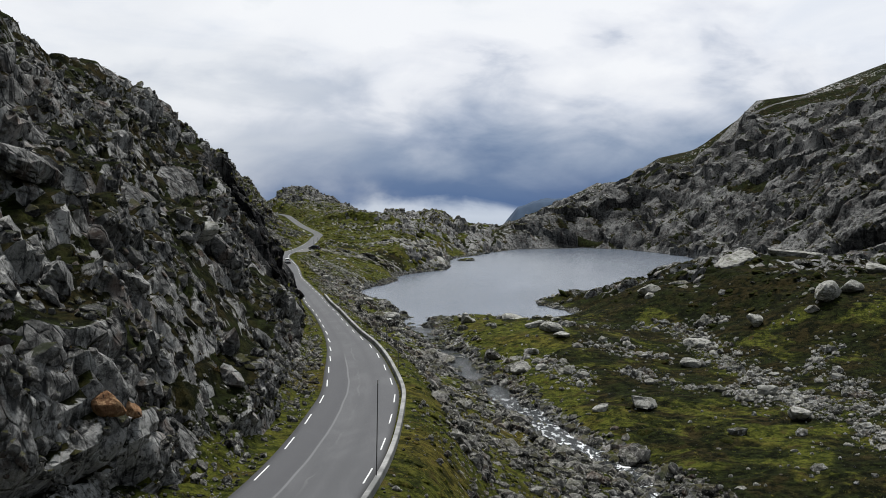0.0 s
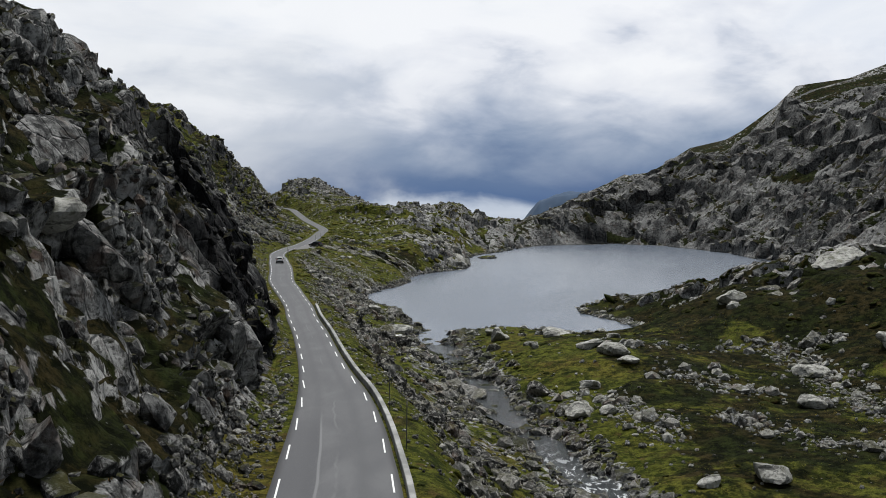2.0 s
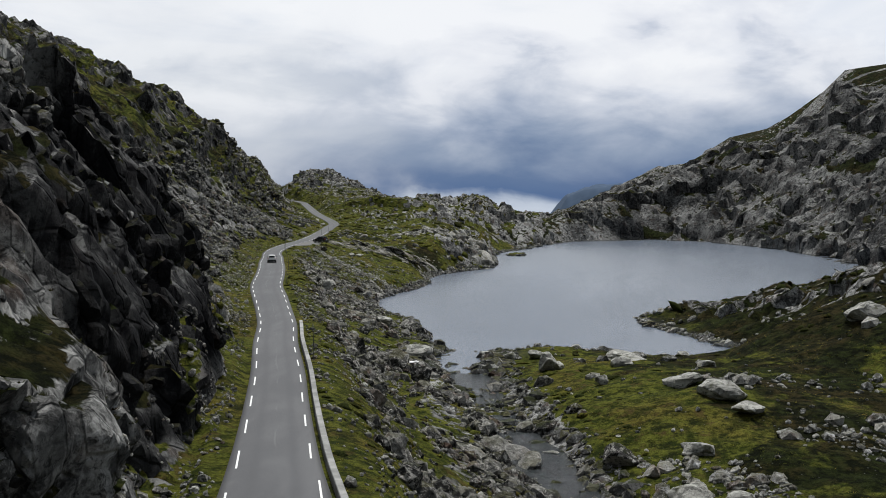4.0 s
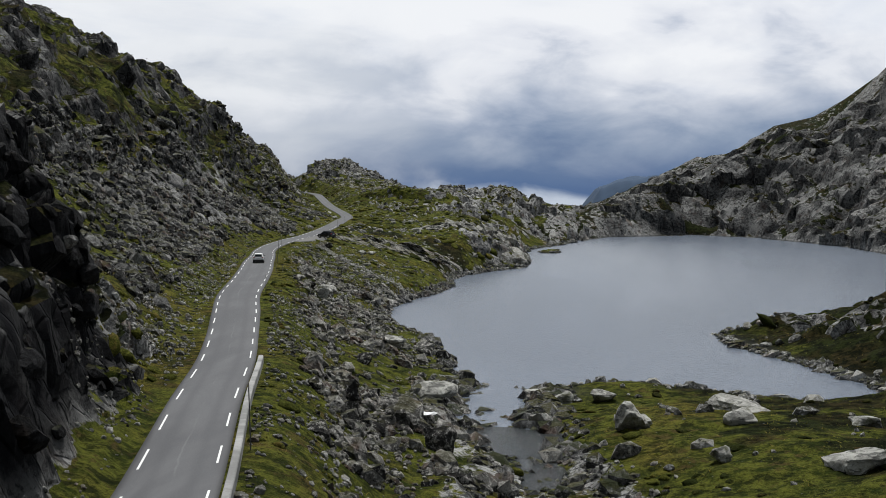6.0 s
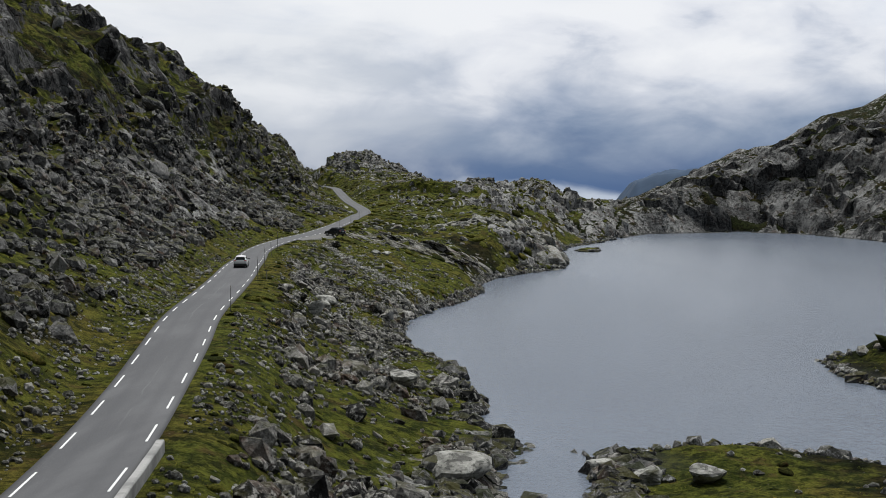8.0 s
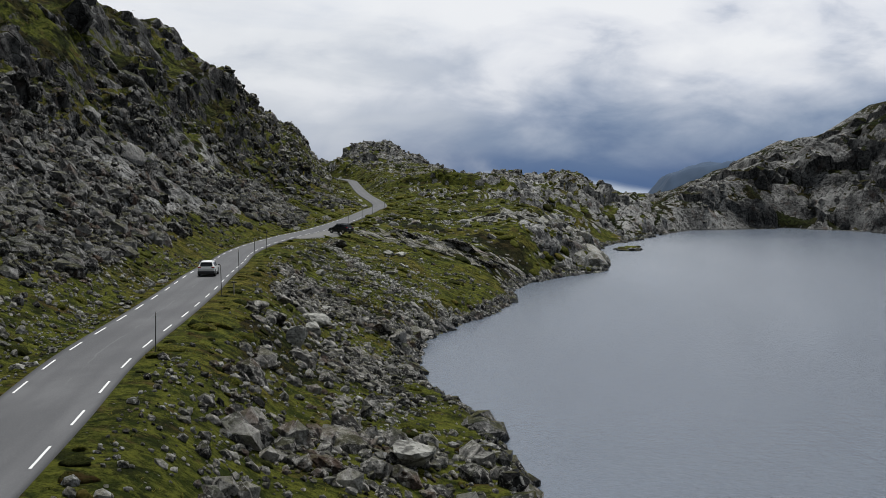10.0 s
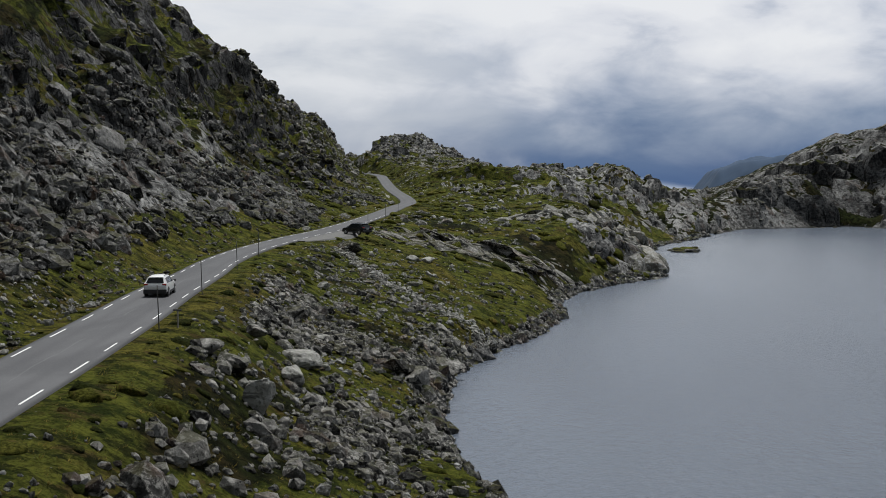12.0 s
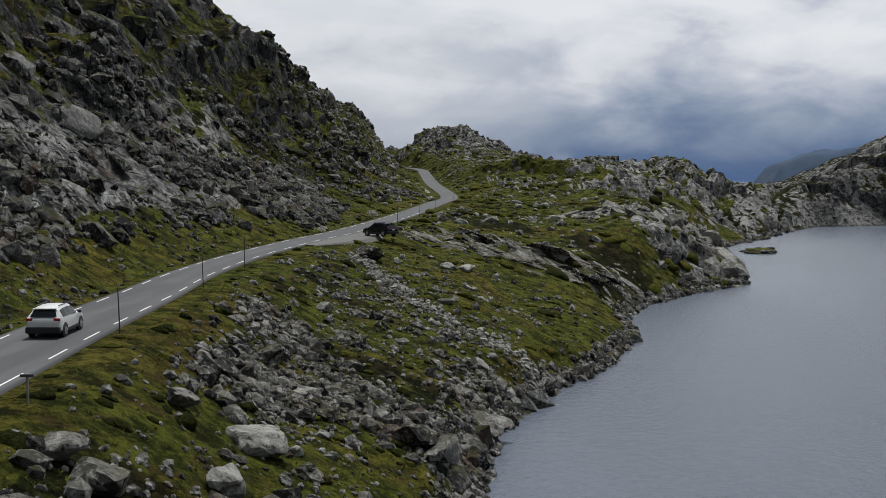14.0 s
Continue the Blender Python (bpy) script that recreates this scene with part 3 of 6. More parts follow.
low(345, 9, 9, 9, 8.8, 5.4, 2.2, 0.4, 0, 0, 0, 0, 0, 0, 0, 0, 0, 0.5, 2, 5, 11, 14, 24, 50)
low(375, 9.6, 9.6, 9.6, 9.4, 6.8, 4, 1, 0, 0, 0, 0, 0, 0, 0, 0, 0, 0.3, 1, 2, 9, 22, 50, 90)
low(400, 10, 10, 10, 10, 7.6, 6.2, 2.6, 0.5, 0, 0, 0, 0, 0, 0, 0, 0, 0, 0, 0, 8, 24, 55, 90)
low(425, 10.6, 10.6, 10.6, 10.6, 9, 9.6, 10.2, 7.6, 4.2, 1, 0, 0, 0, 0, 0, 0, 0, 0, 0, 5, 24, 60, 90)
low(455, 11, 11, 11, 10.9, 8.4, 9.2, 10.2, 7.6, 4.8, 2.6, 0.8, 0, 0, 0, 0, 0, 0, 0, 0, 3, 20, 60, 90)
low(490, 11.6, 11.6, 11.6, 11.4, 11, 11, 10.2, 7.4, 4.4, 2, 0.5, 0, 0, 0, 0, 0, 0, 0, 0, 0, 10, 65, 100)
low(530, 13.2, 13.2, 13.2, 14, 14.2, 14, 12, 9.6, 7.2, 4.8, 2.4, 0.8, 0, 0, 0, 0, 0, 0, 0, 0, 8, 70, 110)
low(570, 16.5, 16.5, 16.5, 18.5, 17.4, 16.5, 15.6, 14.5, 13.2, 10.5, 7.5, 5, 3, 1, 0, 0, 0, 0, 0, 0, 12, 75, 110)
low(618, 19, 21, 22, 21.5, 20.5, 19.5, 19, 19.8, 20.3, 19.5, 16.6, 14.5, 12, 9, 6, 2, 0, 0, 0, 6, 25, 80, 120)
low(655, 22, 25, 25.5, 23, 20, 19, 18, 19.8, 20.3, 18.5, 17, 16.5, 15, 13, 12, 11, 11, 13, 17, 24, 40, 85, 125)
low(700, 25, 28.5, 27.0, 22.5, 19, 17, 17, 16, 16, 16, 15, 14, 13, 12, 11, 10, 9, 9, 10, 12, 22, 42, 85, 125)
low(760, 20, 20, 18, 16, 14, 16, 16, 16, 16, 16, 13, 12, 11, 10, 9, 9, 9, 10, 12, 22, 42, 85, 125)
low(900, 8, 6, 4, 2, 0, 0, 0, 0, 0, 0, 0, 0, 0, 0, 0, 0, 0, 0, 0, 4, 10, 40, 70)
low(4000, *[-150] * 23)


def table(stations, axis, y, q):
    """Heights between the stations, smooth along y and piecewise straight across."""
    ys = np.array([s[0] for s in stations], float)
    hs = np.array([s[1] for s in stations], float)
    q = np.clip(q, axis[0], axis[-1])
    j = np.clip(np.searchsorted(axis, q) - 1, 0, len(axis) - 2)
    f = (q - axis[j]) / (axis[j + 1] - axis[j])
    i = np.clip(np.searchsorted(ys, y) - 1, 0, len(ys) - 2)
    t = np.clip((y - ys[i]) / (ys[i + 1] - ys[i]), 0, 1)
    t = 0.5 * t + 0.5 * t * t * (3 - 2 * t)
    a = hs[i, j] * (1 - f) + hs[i, j + 1] * f
    b = hs[i + 1, j] * (1 - f) + hs[i + 1, j + 1] * f
    return a * (1 - t) + b * t


def stream_x(y):
    return spline((10, 60, 90, 110, 126, 141, 157, 177, 190, 206, 222, 236, 246, 256), (58, 38, 29, 24, 20, 14.4, 10.1, 4.2, 1.6, -0.8, -4.0, -6.3, -5.0, -2), y)


def stream_z(y):
    return spline((10, 60, 110, 126, 141, 157, 177, 190, 206, 219, 226, 232, 256), (-9.6, -7.5, -5.7, -5.1, -4.1, -3.1, -1.7, -1.1, -0.5, 0.0, 0.04, -0.06, -0.4), y)


def base_height(x, y):
    """The land without its roughness, and how rocky it is (0..1)."""
    rx, rz, half = road_x(y), road_z(y), road_half(y)
    edge = half + 0.9
    u, v = rx - edge - x, x - rx - edge
    left = rz - 0.12 + table(HILL, HILL_U, y, np.maximum(u, 0))
    d = lake_distance(x, y)
    right = table(LOW, LOW_X, y, x)
    # mountain across the lake: rises from its shore up to a skyline
    far = np.maximum(y, 380.0) / 650.0
    cap = np.interp(x / far, (20, 34, 57, 80, 94, 103, 120, 140, 147, 163, 169, 180, 220, 250, 330, 600), (0, 7, 18, 24.5, 30, 33.5, 43, 46, 52, 59, 73, 78, 82, 99, 125, 158)) * far
    rise = np.interp(d, (0, 6, 14, 30, 60, 100, 160, 300), (0, 6, 13, 25, 47, 75, 105, 150))
    side = ease(x + 0.12 * (y - 400), 88, 116) * ease(y, 300, 400)
    side = np.maximum(side, ease(y, 632, 660) * ease(x, 25, 50)) * (1 - ease(y, 760, 1200))
    right = right * (1 - side) + np.minimum(rise, cap) * side
    # flat-topped rock knob at the head of the road
    right = right + np.interp(x, (-106, -101, -92, -80, -72, -60), (0, 5, 8, 6, 2.5, 0)) * np.exp(-(((y - 705) / 20) ** 2))
    bank = ease(v, 0.3, 8.0)
    right = (rz - 0.12) * (1 - bank) + right * bank
    # shores and bed
    up = np.clip(d, 0, None)
    right = np.where(d < 0, np.maximum(-6, d * 0.35) - 0.1, np.minimum(right, 0.05 + up * np.where((x > -6) & (x < 60) & (y < 340), 0.30 + 0.02 * up, 0.8 + 0.03 * up)))
    z = np.where(u > 0, left, np.where(v > 0, right, rz - 0.12))
    # bed of the stream
    sx, sz = stream_x(y), stream_z(y)
    near = ease(np.abs(x - sx), 1.2, 4.5) + ease(y, 246, 258) + ease(-y, -24, -8)
    z = np.where((v > 2) & (near < 1), (sz - 0.45) * (1 - np.clip(near, 0, 1)) + z * np.clip(near, 0, 1), z)
    return z, u, v, d


def rockiness(x, y, u, v, d):
    cliff = ease(u, 2.2, 4.5) * (1 - ease(y, 205, 232)) * 0.36
    slope = ease(u, 22, 42) * ease(y, 215, 240) * 0.30
    slope = np.maximum(slope, 0.7 * ease(y, 160, 170) * (1 - ease(y, 203, 210)) * ease(u, 2.2, 4) * (1 - ease(u, 12, 18)))
    scree = ease(u, 6, 10) * (1 - ease(u, 26, 34)) * ease(y, 280, 310) * (1 - ease(y, 380, 430)) * 0.72
    shore = (1 - ease(d, 0.4, 2.4)) * 0.75 * (v > 0)
    sx = stream_x(y)
    brook = (1 - ease(np.abs(x - sx), 3, 7)) * (y < 252) * (y > 60) * 0.7
    bank = ease(v, 6, 9) * (1 - ease(np.abs(x - sx), 7, 14)) * (x < sx) * ease(y, 60, 90) * (1 - ease(y, 262, 275)) * 0.62
    mount = ease(x + 0.12 * (y - 400), 78, 98) * ease(y, 255, 320) * 0.28
    knoll = ease(x, 36, 48) * ease(y, 215, 235) * (1 - ease(y, 300, 330)) * 0.20
    ridge = np.maximum(ease(y, 560, 605) * ease(x, -84, -66), ease(y, 490, 525) * ease(x, -60, -40)) * 0.52
    head = (ease(x, -20, -4) * ease(y, 405, 425) * (1 - ease(y, 500, 540)) * ease(v, 4, 10)) * 0.6
    def lens(cx, cy, lx, ly, turn):
        c, q = math.cos(math.radians(turn)), math.sin(math.radians(turn))
        a, b = (x - cx) * c + (y - cy) * q, -(x - cx) * q + (y - cy) * c
        return 1 - ease(np.hypot(a / lx, b / ly), 0.6, 1.0)

    slab = np.maximum(np.maximum(lens(-30, 391, 13, 7.0, -24), lens(-9, 424, 9, 6, 20)), lens(-15, 448, 12, 4, 38)) * 1.1
    head = np.maximum(head, slab)
    out = np.maximum.reduce([cliff, slope, scree, shore, brook, bank, mount, knoll, ridge, head])
    return out * ease(np.maximum(u, v), 0.8, 2.4)


def cragginess(x, y, u, v, k):
    """How broken the relief is (0..1), whatever grows on it."""
    left = ease(u, 2.2, 5.0) * (1 - ease(y, 205, 232)) + ease(u, 15 - 6 * ease(y, 400, 440), 26 - 9 * ease(y, 400, 440)) * ease(y, 210, 240) * (0.95 - 0.25 * ease(y, 560, 640))
    across_lake = 0.8 * ease(x + 0.12 * (y - 400), 78, 98) * ease(y, 255, 320)
    knoll = 0.75 * ease(x, 36, 46) * ease(y, 196, 215) * (1 - ease(y, 300, 330))
    return np.clip(np.maximum.reduce([left, across_lake, knoll, k * 1.35]), 0, 1)


def land(x, y):
    """Height of the ground at any place, and its rockiness."""
    z, u, v, d = base_height(x, y)
    k = rockiness(x, y, u, v, d)
    free = ease(np.maximum(u, v), 0.2, 3.0) * np.where(d < 0, 0.0, ease(d, 0.0, 3.0))
    wx, wy = x + 2.2 * fractal(x, y, 9, 3, 40), y + 2.2 * fractal(x, y, 9, 3, 50)
    big, mid, small = blocks(wx * 1.25, wy, 11.0, 3), blocks(wx * 1.25, wy, 4.2, 13), blocks(wx, wy, 1.7, 23)
    crag = (2.6 - 1.2 * ease(u, 16, 26) * (y < 230)) * big + 0.9 * mid + 0.2 * small
    steep = ease(u, 3, 9) * (1 - 0.12 * ease(y, 230, 300)) + 0.55 * ease(x, 70, 120) * ease(y, 330, 420) + 0.40 * (u < 0)
    broad = np.where((x > 70) & (y > 330) | (y > 560), 1.0, 0.0)
    heave = fractal(x, y, 38, 4, 70) * (1.2 + 4.5 * broad) + fractal(x, y, 7, 4, 80) * 0.55 + fractal(x, y, 1.9, 2, 85) * 0.22 * (1 - broad)
    wall_ = ease(x, 80, 115) * ease(y, 330, 400)
    bend = y + 0.35 * x + 7 * fractal(x, y, 26, 3, 60)
    gully = np.abs(fractal(bend, x * 0.28, 15, 4, 65)) + 0.5 * np.abs(fractal(bend, x * 0.35, 6, 3, 68))
    heave = heave + wall_ * 6.0 * blocks(x + 9 * fractal(x, y, 30, 3, 34), y * 0.7 + 0.4 * x, 36.0, 33)
    heave = heave + wall_ * (1.2 - 3.2 * np.exp(-(gully / 0.13) ** 2) - 1.2 * np.exp(-(gully / 0.35) ** 2))
    rocky = cragginess(x, y, u, v, k)
    patchy = ease(fractal(x, y, 14, 4, 90) + 0.9 * rocky, 0.28, 0.62)
    z = z + free * (crag * steep * patchy * rocky + heave * np.where(v > 0, ease(v, 2, 14), ease(u, 3, 14)))
    k = k + wall_ * (0.42 * ease(gully, 0.12, 0.5) - 0.18)
    return z, np.clip(k, 0, 1), d


def joined(name, verts, faces, material, smooth=False):
    me = bpy.data.meshes.new(name)
    me.from_pydata(verts, [], faces)
    me.materials.append(material)
    me.polygons.foreach_set("use_smooth", np.full(len(me.polygons), smooth))
    me.update()
    return me


def grid_mesh(name, P, material, smooth=True):
    """A sheet from an array of rows of points."""
    ny, nx, _ = P.shape
    me = bpy.data.meshes.new(name)
    q = np.arange(ny * nx).reshape(ny, nx)
    quads = np.stack([q[:-1, :-1], q[:-1, 1:], q[1:, 1:], q[1:, :-1]], -1).reshape(-1, 4)
    me.vertices.add(ny * nx)
    me.vertices.foreach_set("co", P.astype(np.float32).ravel())
    me.loops.add(quads.size)
    me.loops.foreach_set("vertex_index", quads.astype(np.int32).ravel())
    me.polygons.add(len(quads))
    me.polygons.foreach_set("loop_start", np.arange(0, quads.size, 4, dtype=np.int32))
    me.polygons.foreach_set("use_smooth", np.full(len(quads), smooth))
    me.materials.append(material)
    me.update(calc_edges=True)
    return me


def mark(me, name, values):
    a = me.attributes.new(name, "FLOAT", "POINT")
    a.data.foreach_set("value", np.asarray(values, np.float32).ravel())


def steps(*spans):
    """Grid lines: (end, first step, last step) for each span after the start."""
    out = [spans[0]]
    for end, a, b in spans[1:]:
        total, n = 0.0, max(2, int(abs(end - out[-1]) / (0.5 * (a + b))))
        w = np.linspace(a, b, n)
        out += list(out[-1] + (end - out[-1]) * np.cumsum(w) / w.sum())
    return np.array(out)


# ---- ground ----
gy = steps(-400, (30, 40, 1.2), (56, 1.0, 0.6), (215, 0.5, 0.55), (330, 0.6, 0.78), (450, 0.78, 1.2), (720, 1.2, 2.4), (1100, 3, 22), (4000, 30, 300))
gs = steps(-2500, (-260, 300, 8), (-110, 6, 1.4), (-48, 1.1, 0.6), (-30, 0.5, 0.4), (-9, 0.38, 0.36), (-3, 0.19, 0.19), (45, 0.55, 0.65), (110, 0.6, 1.2), (330, 1.3, 2.2), (2500, 5, 250))
S, Y = np.meshgrid(gs, gy)
X = S + road_x(Y) * (1 - ease(np.abs(S), 300, 2500))
Z, ROCKY, DIST = land(X, Y)
U_SIDE, V_SIDE = road_x(Y) - road_half(Y) - X, X - road_x(Y) - road_half(Y)
# broken faces lean out of the steep slopes
SMOOTH = np.stack([X, Y, base_height(X, Y)[0]], -1)
TILT = np.cross(np.gradient(SMOOTH, axis=1), np.gradient(SMOOTH, axis=0))
TILT = TILT / np.linalg.norm(TILT, axis=-1)[..., None]
PLACE = np.stack([X, Y, Z], -1)


def outcrop(where, scale, deep, seed, tall, dip, bare, groove=0.5, along=1.0, ledge=0.0, top=0.78, warp=1.3):
    """Jointed rock stands out of the ground; bare: how much of it is free of moss and grass."""
    global ROCKY
    at = where > 0.02
    p, w, bare = SMOOTH[at], where[at], np.broadcast_to(bare, where.shape)[at]
    wob = np.stack([fractal(p[:, 0] + 0.7 * p[:, 2], p[:, 1], 5.0 * scale, 3, seed + 90), fractal(p[:, 1], p[:, 2] + 0.5 * p[:, 0], 5.0 * scale, 3, seed + 95), fractal(p[:, 1] - p[:, 2], p[:, 0], 5.0 * scale, 3, seed + 97)], -1)
    q = (p + warp * scale * wob) * np.array((1.0, 1.0 / along, 1.0))
    a, ja = joints(q, 5.2 * scale, seed, tall, dip)
    b_, jb = joints(q, 2.3 * scale, seed + 10, tall, dip)
    c_, jc = joints(q, 1.0 * scale, seed + 20, 0.5 + 0.5 * tall, dip)
    open_ = ease(fractal(p[:, 1] + 0.4 * p[:, 0], p[:, 2] * 1.6 + 0.5 * p[:, 0], 9.0 * scale, 4, seed + 80) + 0.35 * a + 0.30 * b_, -0.30 + 0.6 * (0.5 - bare), 0.02 + 0.6 * (0.5 - bare))
    out = 2.1 * a + 0.85 * b_ + 0.32 * c_ - 0.4 - groove * (0.75 * (1 - ease(ja, 0, 0.13)) + 0.5 * (1 - ease(jb, 0, 0.16)))
    if ledge:
        rise_ = (p[:, 2] - 0.12 * p[:, 1] + 9 * fractal(p[:, 0], p[:, 1], 22, 3, seed + 70)) / (7.5 * scale)
        rise_ = rise_ - np.floor(rise_)
        out = out + ledge * (ease(rise_, 0.0, 0.70) - ease(rise_, 0.84, 1.0) - 0.4)
        open_ = open_ * (1 - 0.75 * ease(rise_, 0.80, 0.90) - 0.75 * (1 - ease(rise_, 0.04, 0.16)))
    PLACE[at] += TILT[at] * (deep * scale * w * (0.30 + 0.70 * open_) * out)[:, None]
    gap_ = np.maximum(1 - ease(ja, 0.03, 0.18), 0.85 * (1 - ease(jb, 0.02, 0.17)))
    ROCKY[at] = ROCKY[at] * (1 - w) + w * np.clip(open_ * (top + 0.4 * c_ + 0.3 * b_) * (1 - 0.75 * gap_), 0, 1)


cliff_at = ease(U_SIDE, 2.0, 4.5) * ease(Y, 20, 40) * (1 - ease(Y, 200, 225)) * (1 - ease(U_SIDE, 110, 150))
wall_at = ease(Y, 136, 148) * (1 - ease(Y, 204, 211)) * ease(U_SIDE, 1.6, 3.2) * (1 - ease(U_SIDE, 13, 19))
outcrop(cliff_at * (1 - wall_at), 1.6, 0.72, 800, 0.75, 0.25, 0.40 + 0.22 * (1 - ease(U_SIDE, 7, 15)) + 0.16 * (1 - ease(Y, 85, 120)), 1.0, 1.8, 2.4, 0.88)
outcrop(wall_at, 1.3, 0.70, 1000, 1.6, 0.15, 1.3, 0.9, warp=0.35)
hill_at = ease(U_SIDE, 18 - 6 * ease(Y, 400, 440), 30 - 9 * ease(Y, 400, 440)) * ease(Y, 205, 235) * (1 - ease(Y, 690, 720)) * (1 - ease(U_SIDE, 130, 170))
outcrop(hill_at, 1.6, 0.90, 1200, 1.35, 0.2, 0.20, 0.5, 1.3, 2.0)
mount_at = np.maximum(ease(X + 0.12 * (Y - 400), 80, 98) * ease(Y, 255, 320), ease(Y, 632, 655) * ease(X, 25, 45)) * (DIST > 0.5) * (1 - ease(Y, 740, 780)) * (1 - ease(X, 360, 420))
outcrop(mount_at, 3.6, 0.85, 1400, 1.0, 0.45, 0.90, 0.6, 1.5, 0.0, 1.0)
ridge_at = np.maximum(ease(Y, 500, 540) * ease(X, -62, -44), ease(Y, 655, 685)) * (1 - ease(X, 25, 45)) * ease(V_SIDE, 5, 12) * (DIST > 0.5) * (1 - ease(Y, 740, 780))
outcrop(ridge_at, 1.9, 0.95, 1600, 0.9, 0.3, 0.80, top=0.92)
head_at = ease(X, -18, -6) * ease(Y, 405, 425) * (1 - ease(Y, 500, 540)) * ease(V_SIDE, 4, 10) * ease(DIST, 0.3, 2)
outcrop(head_at, 1.2, 0.8, 1800, 0.8, 0.2, 0.80, top=0.95)
ca, sa = math.cos(math.radians(-24)), math.sin(math.radians(-24))
slab_at = 1 - ease(np.hypot(((X + 30) * ca + (Y - 391) * sa) / 13, (-(X + 30) * sa + (Y - 391) * ca) / 7.0), 0.6, 1.0)
outcrop(slab_at * (V_SIDE > 4), 0.9, 0.6, 2200, 0.7, 0.3, 1.0, top=0.95)
knoll_at = ease(X + 0.25 * (Y - 225), 40, 52) * ease(Y, 206, 218) * (1 - ease(Y, 296, 322)) * (1 - ease(X, 100, 125)) * ease(DIST, 0.5, 3)
outcrop(knoll_at, 1.25, 1.0, 2000, 0.9, 0.1, 0.24 + 0.7 * np.exp(-(((X - 41) / 7) ** 2) - ((Y - 223) / 8) ** 2))
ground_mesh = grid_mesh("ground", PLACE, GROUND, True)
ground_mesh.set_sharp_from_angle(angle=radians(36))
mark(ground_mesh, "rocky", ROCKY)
# wall face: wet rock, with the shade lying on it put into the colour
wet_shade_face = ease(Y, 138, 150) * (1 - ease(Y, 204, 212)) * ease(road_x(Y) - road_half(Y) - X, 1.5, 3.0) * (1 - ease(road_x(Y) - road_half(Y) - X, 13, 19))
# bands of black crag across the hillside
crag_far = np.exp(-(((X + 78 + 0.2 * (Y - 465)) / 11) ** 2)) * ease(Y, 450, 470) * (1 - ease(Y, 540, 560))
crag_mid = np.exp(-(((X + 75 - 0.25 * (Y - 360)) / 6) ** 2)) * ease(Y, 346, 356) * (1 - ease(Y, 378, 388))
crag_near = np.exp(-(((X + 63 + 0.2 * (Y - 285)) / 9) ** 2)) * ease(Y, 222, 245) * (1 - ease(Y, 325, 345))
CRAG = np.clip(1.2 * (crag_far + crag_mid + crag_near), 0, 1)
# strength of the painted shade on each stretch of rock
mark(ground_mesh, "wet_shade", np.maximum.reduce([wet_shade_face, 0.8 * CRAG, 0.8 * hill_at, 0.62 * mount_at, 0.55 * head_at, 0.6 * slab_at]))
XW, YW = X + 8 * fractal(X, Y, 16, 4, 500), Y + 8 * fractal(X, Y, 16, 4, 510)
HEATH = np.maximum.reduce([0.80 * ease(U_SIDE, 2.8, 4.6) * (1 - ease(Y, 205, 235)), 0.42 * ease(road_x(Y) - X, 5, 9) * ease(Y, 205, 235), 0.50 * ease(road_x(Y) - X, 18 - 6 * ease(Y, 400, 440), 32 - 10 * ease(Y, 400, 440)) * ease(Y, 205, 235), 0.95 * ease(XW, 38, 48) * ease(YW, 188, 204), 0.8 * ease(XW, 22, 32) * ease(YW, 204, 222), 0.55 * ease(XW, 5, 14) * ease(YW, 200, 218), 0.58 * ease(XW, 10, 22) * (Y < 250), 0.9 * ease(XW, 76, 96) * ease(YW, 240, 300), 0.45 * ease(Y, 520, 580), 0.38 * ease(Y, 395, 430) * (X > road_x(Y) + 3), 0.8 * np.exp(-(((X + 17) / 10) ** 2 + ((Y - 405) / 9) ** 2)), 0.62 * ease(fractal(X, Y, 17, 4, 520), -0.02, 0.16) * (V_SIDE > 4) * ease(Y, 255, 275) * (1 - ease(Y, 420, 450)), 0.18 + 0 * X])
mark(ground_mesh, "heath", HEATH)
mark(ground_mesh, "shore", (1 - ease(DIST, 3, 9)) * (X > road_x(Y)))
ground = tagged(new("ground", ground_mesh), "rocky mountain ground of grey rock, moss and grass", "ground", kind="structure")

# ---- water ----
lake_mesh = grid_mesh("lake", np.array([[(-40, 226, 0), (150, 226, 0)], [(-40, 668, 0), (150, 668, 0)]], float), LAKE)
lake = tagged(new("lake", lake_mesh), "calm grey mountain lake with fine ripples", "lake", kind="structure")
sy = np.arange(12, 250, 1.5)
sw = 2.2 + 1.8 * ease(sy, 212, 232) + 0.6 * np.sin(sy * 0.21) + 0.3 * np.sin(sy * 0.53 + 1) + 1.2 * ease(sy, 180, 230)
SX = np.linspace(-1, 1, 9)[None, :] * sw[:, None] + stream_x(sy)[:, None]
SZ = np.repeat(stream_z(sy)[:, None], 9, 1) + 0.05 * fractal(SX, np.repeat(sy[:, None], 9, 1), 1.5, 2, 5)
stream_mesh = grid_mesh("stream", np.stack([SX, np.repeat(sy[:, None], 9, 1), SZ], -1), FOAM)
mark(stream_mesh, "rapid", np.repeat((ease(-sy, -172, -150) * 0.6 + 0.6 * np.exp(-(((sy - 124) / 14) ** 2)))[:, None], 9, 1))
stream = tagged(new("stream", stream_mesh), "shallow mountain stream with white rapids between boulders", "stream", kind="structure")

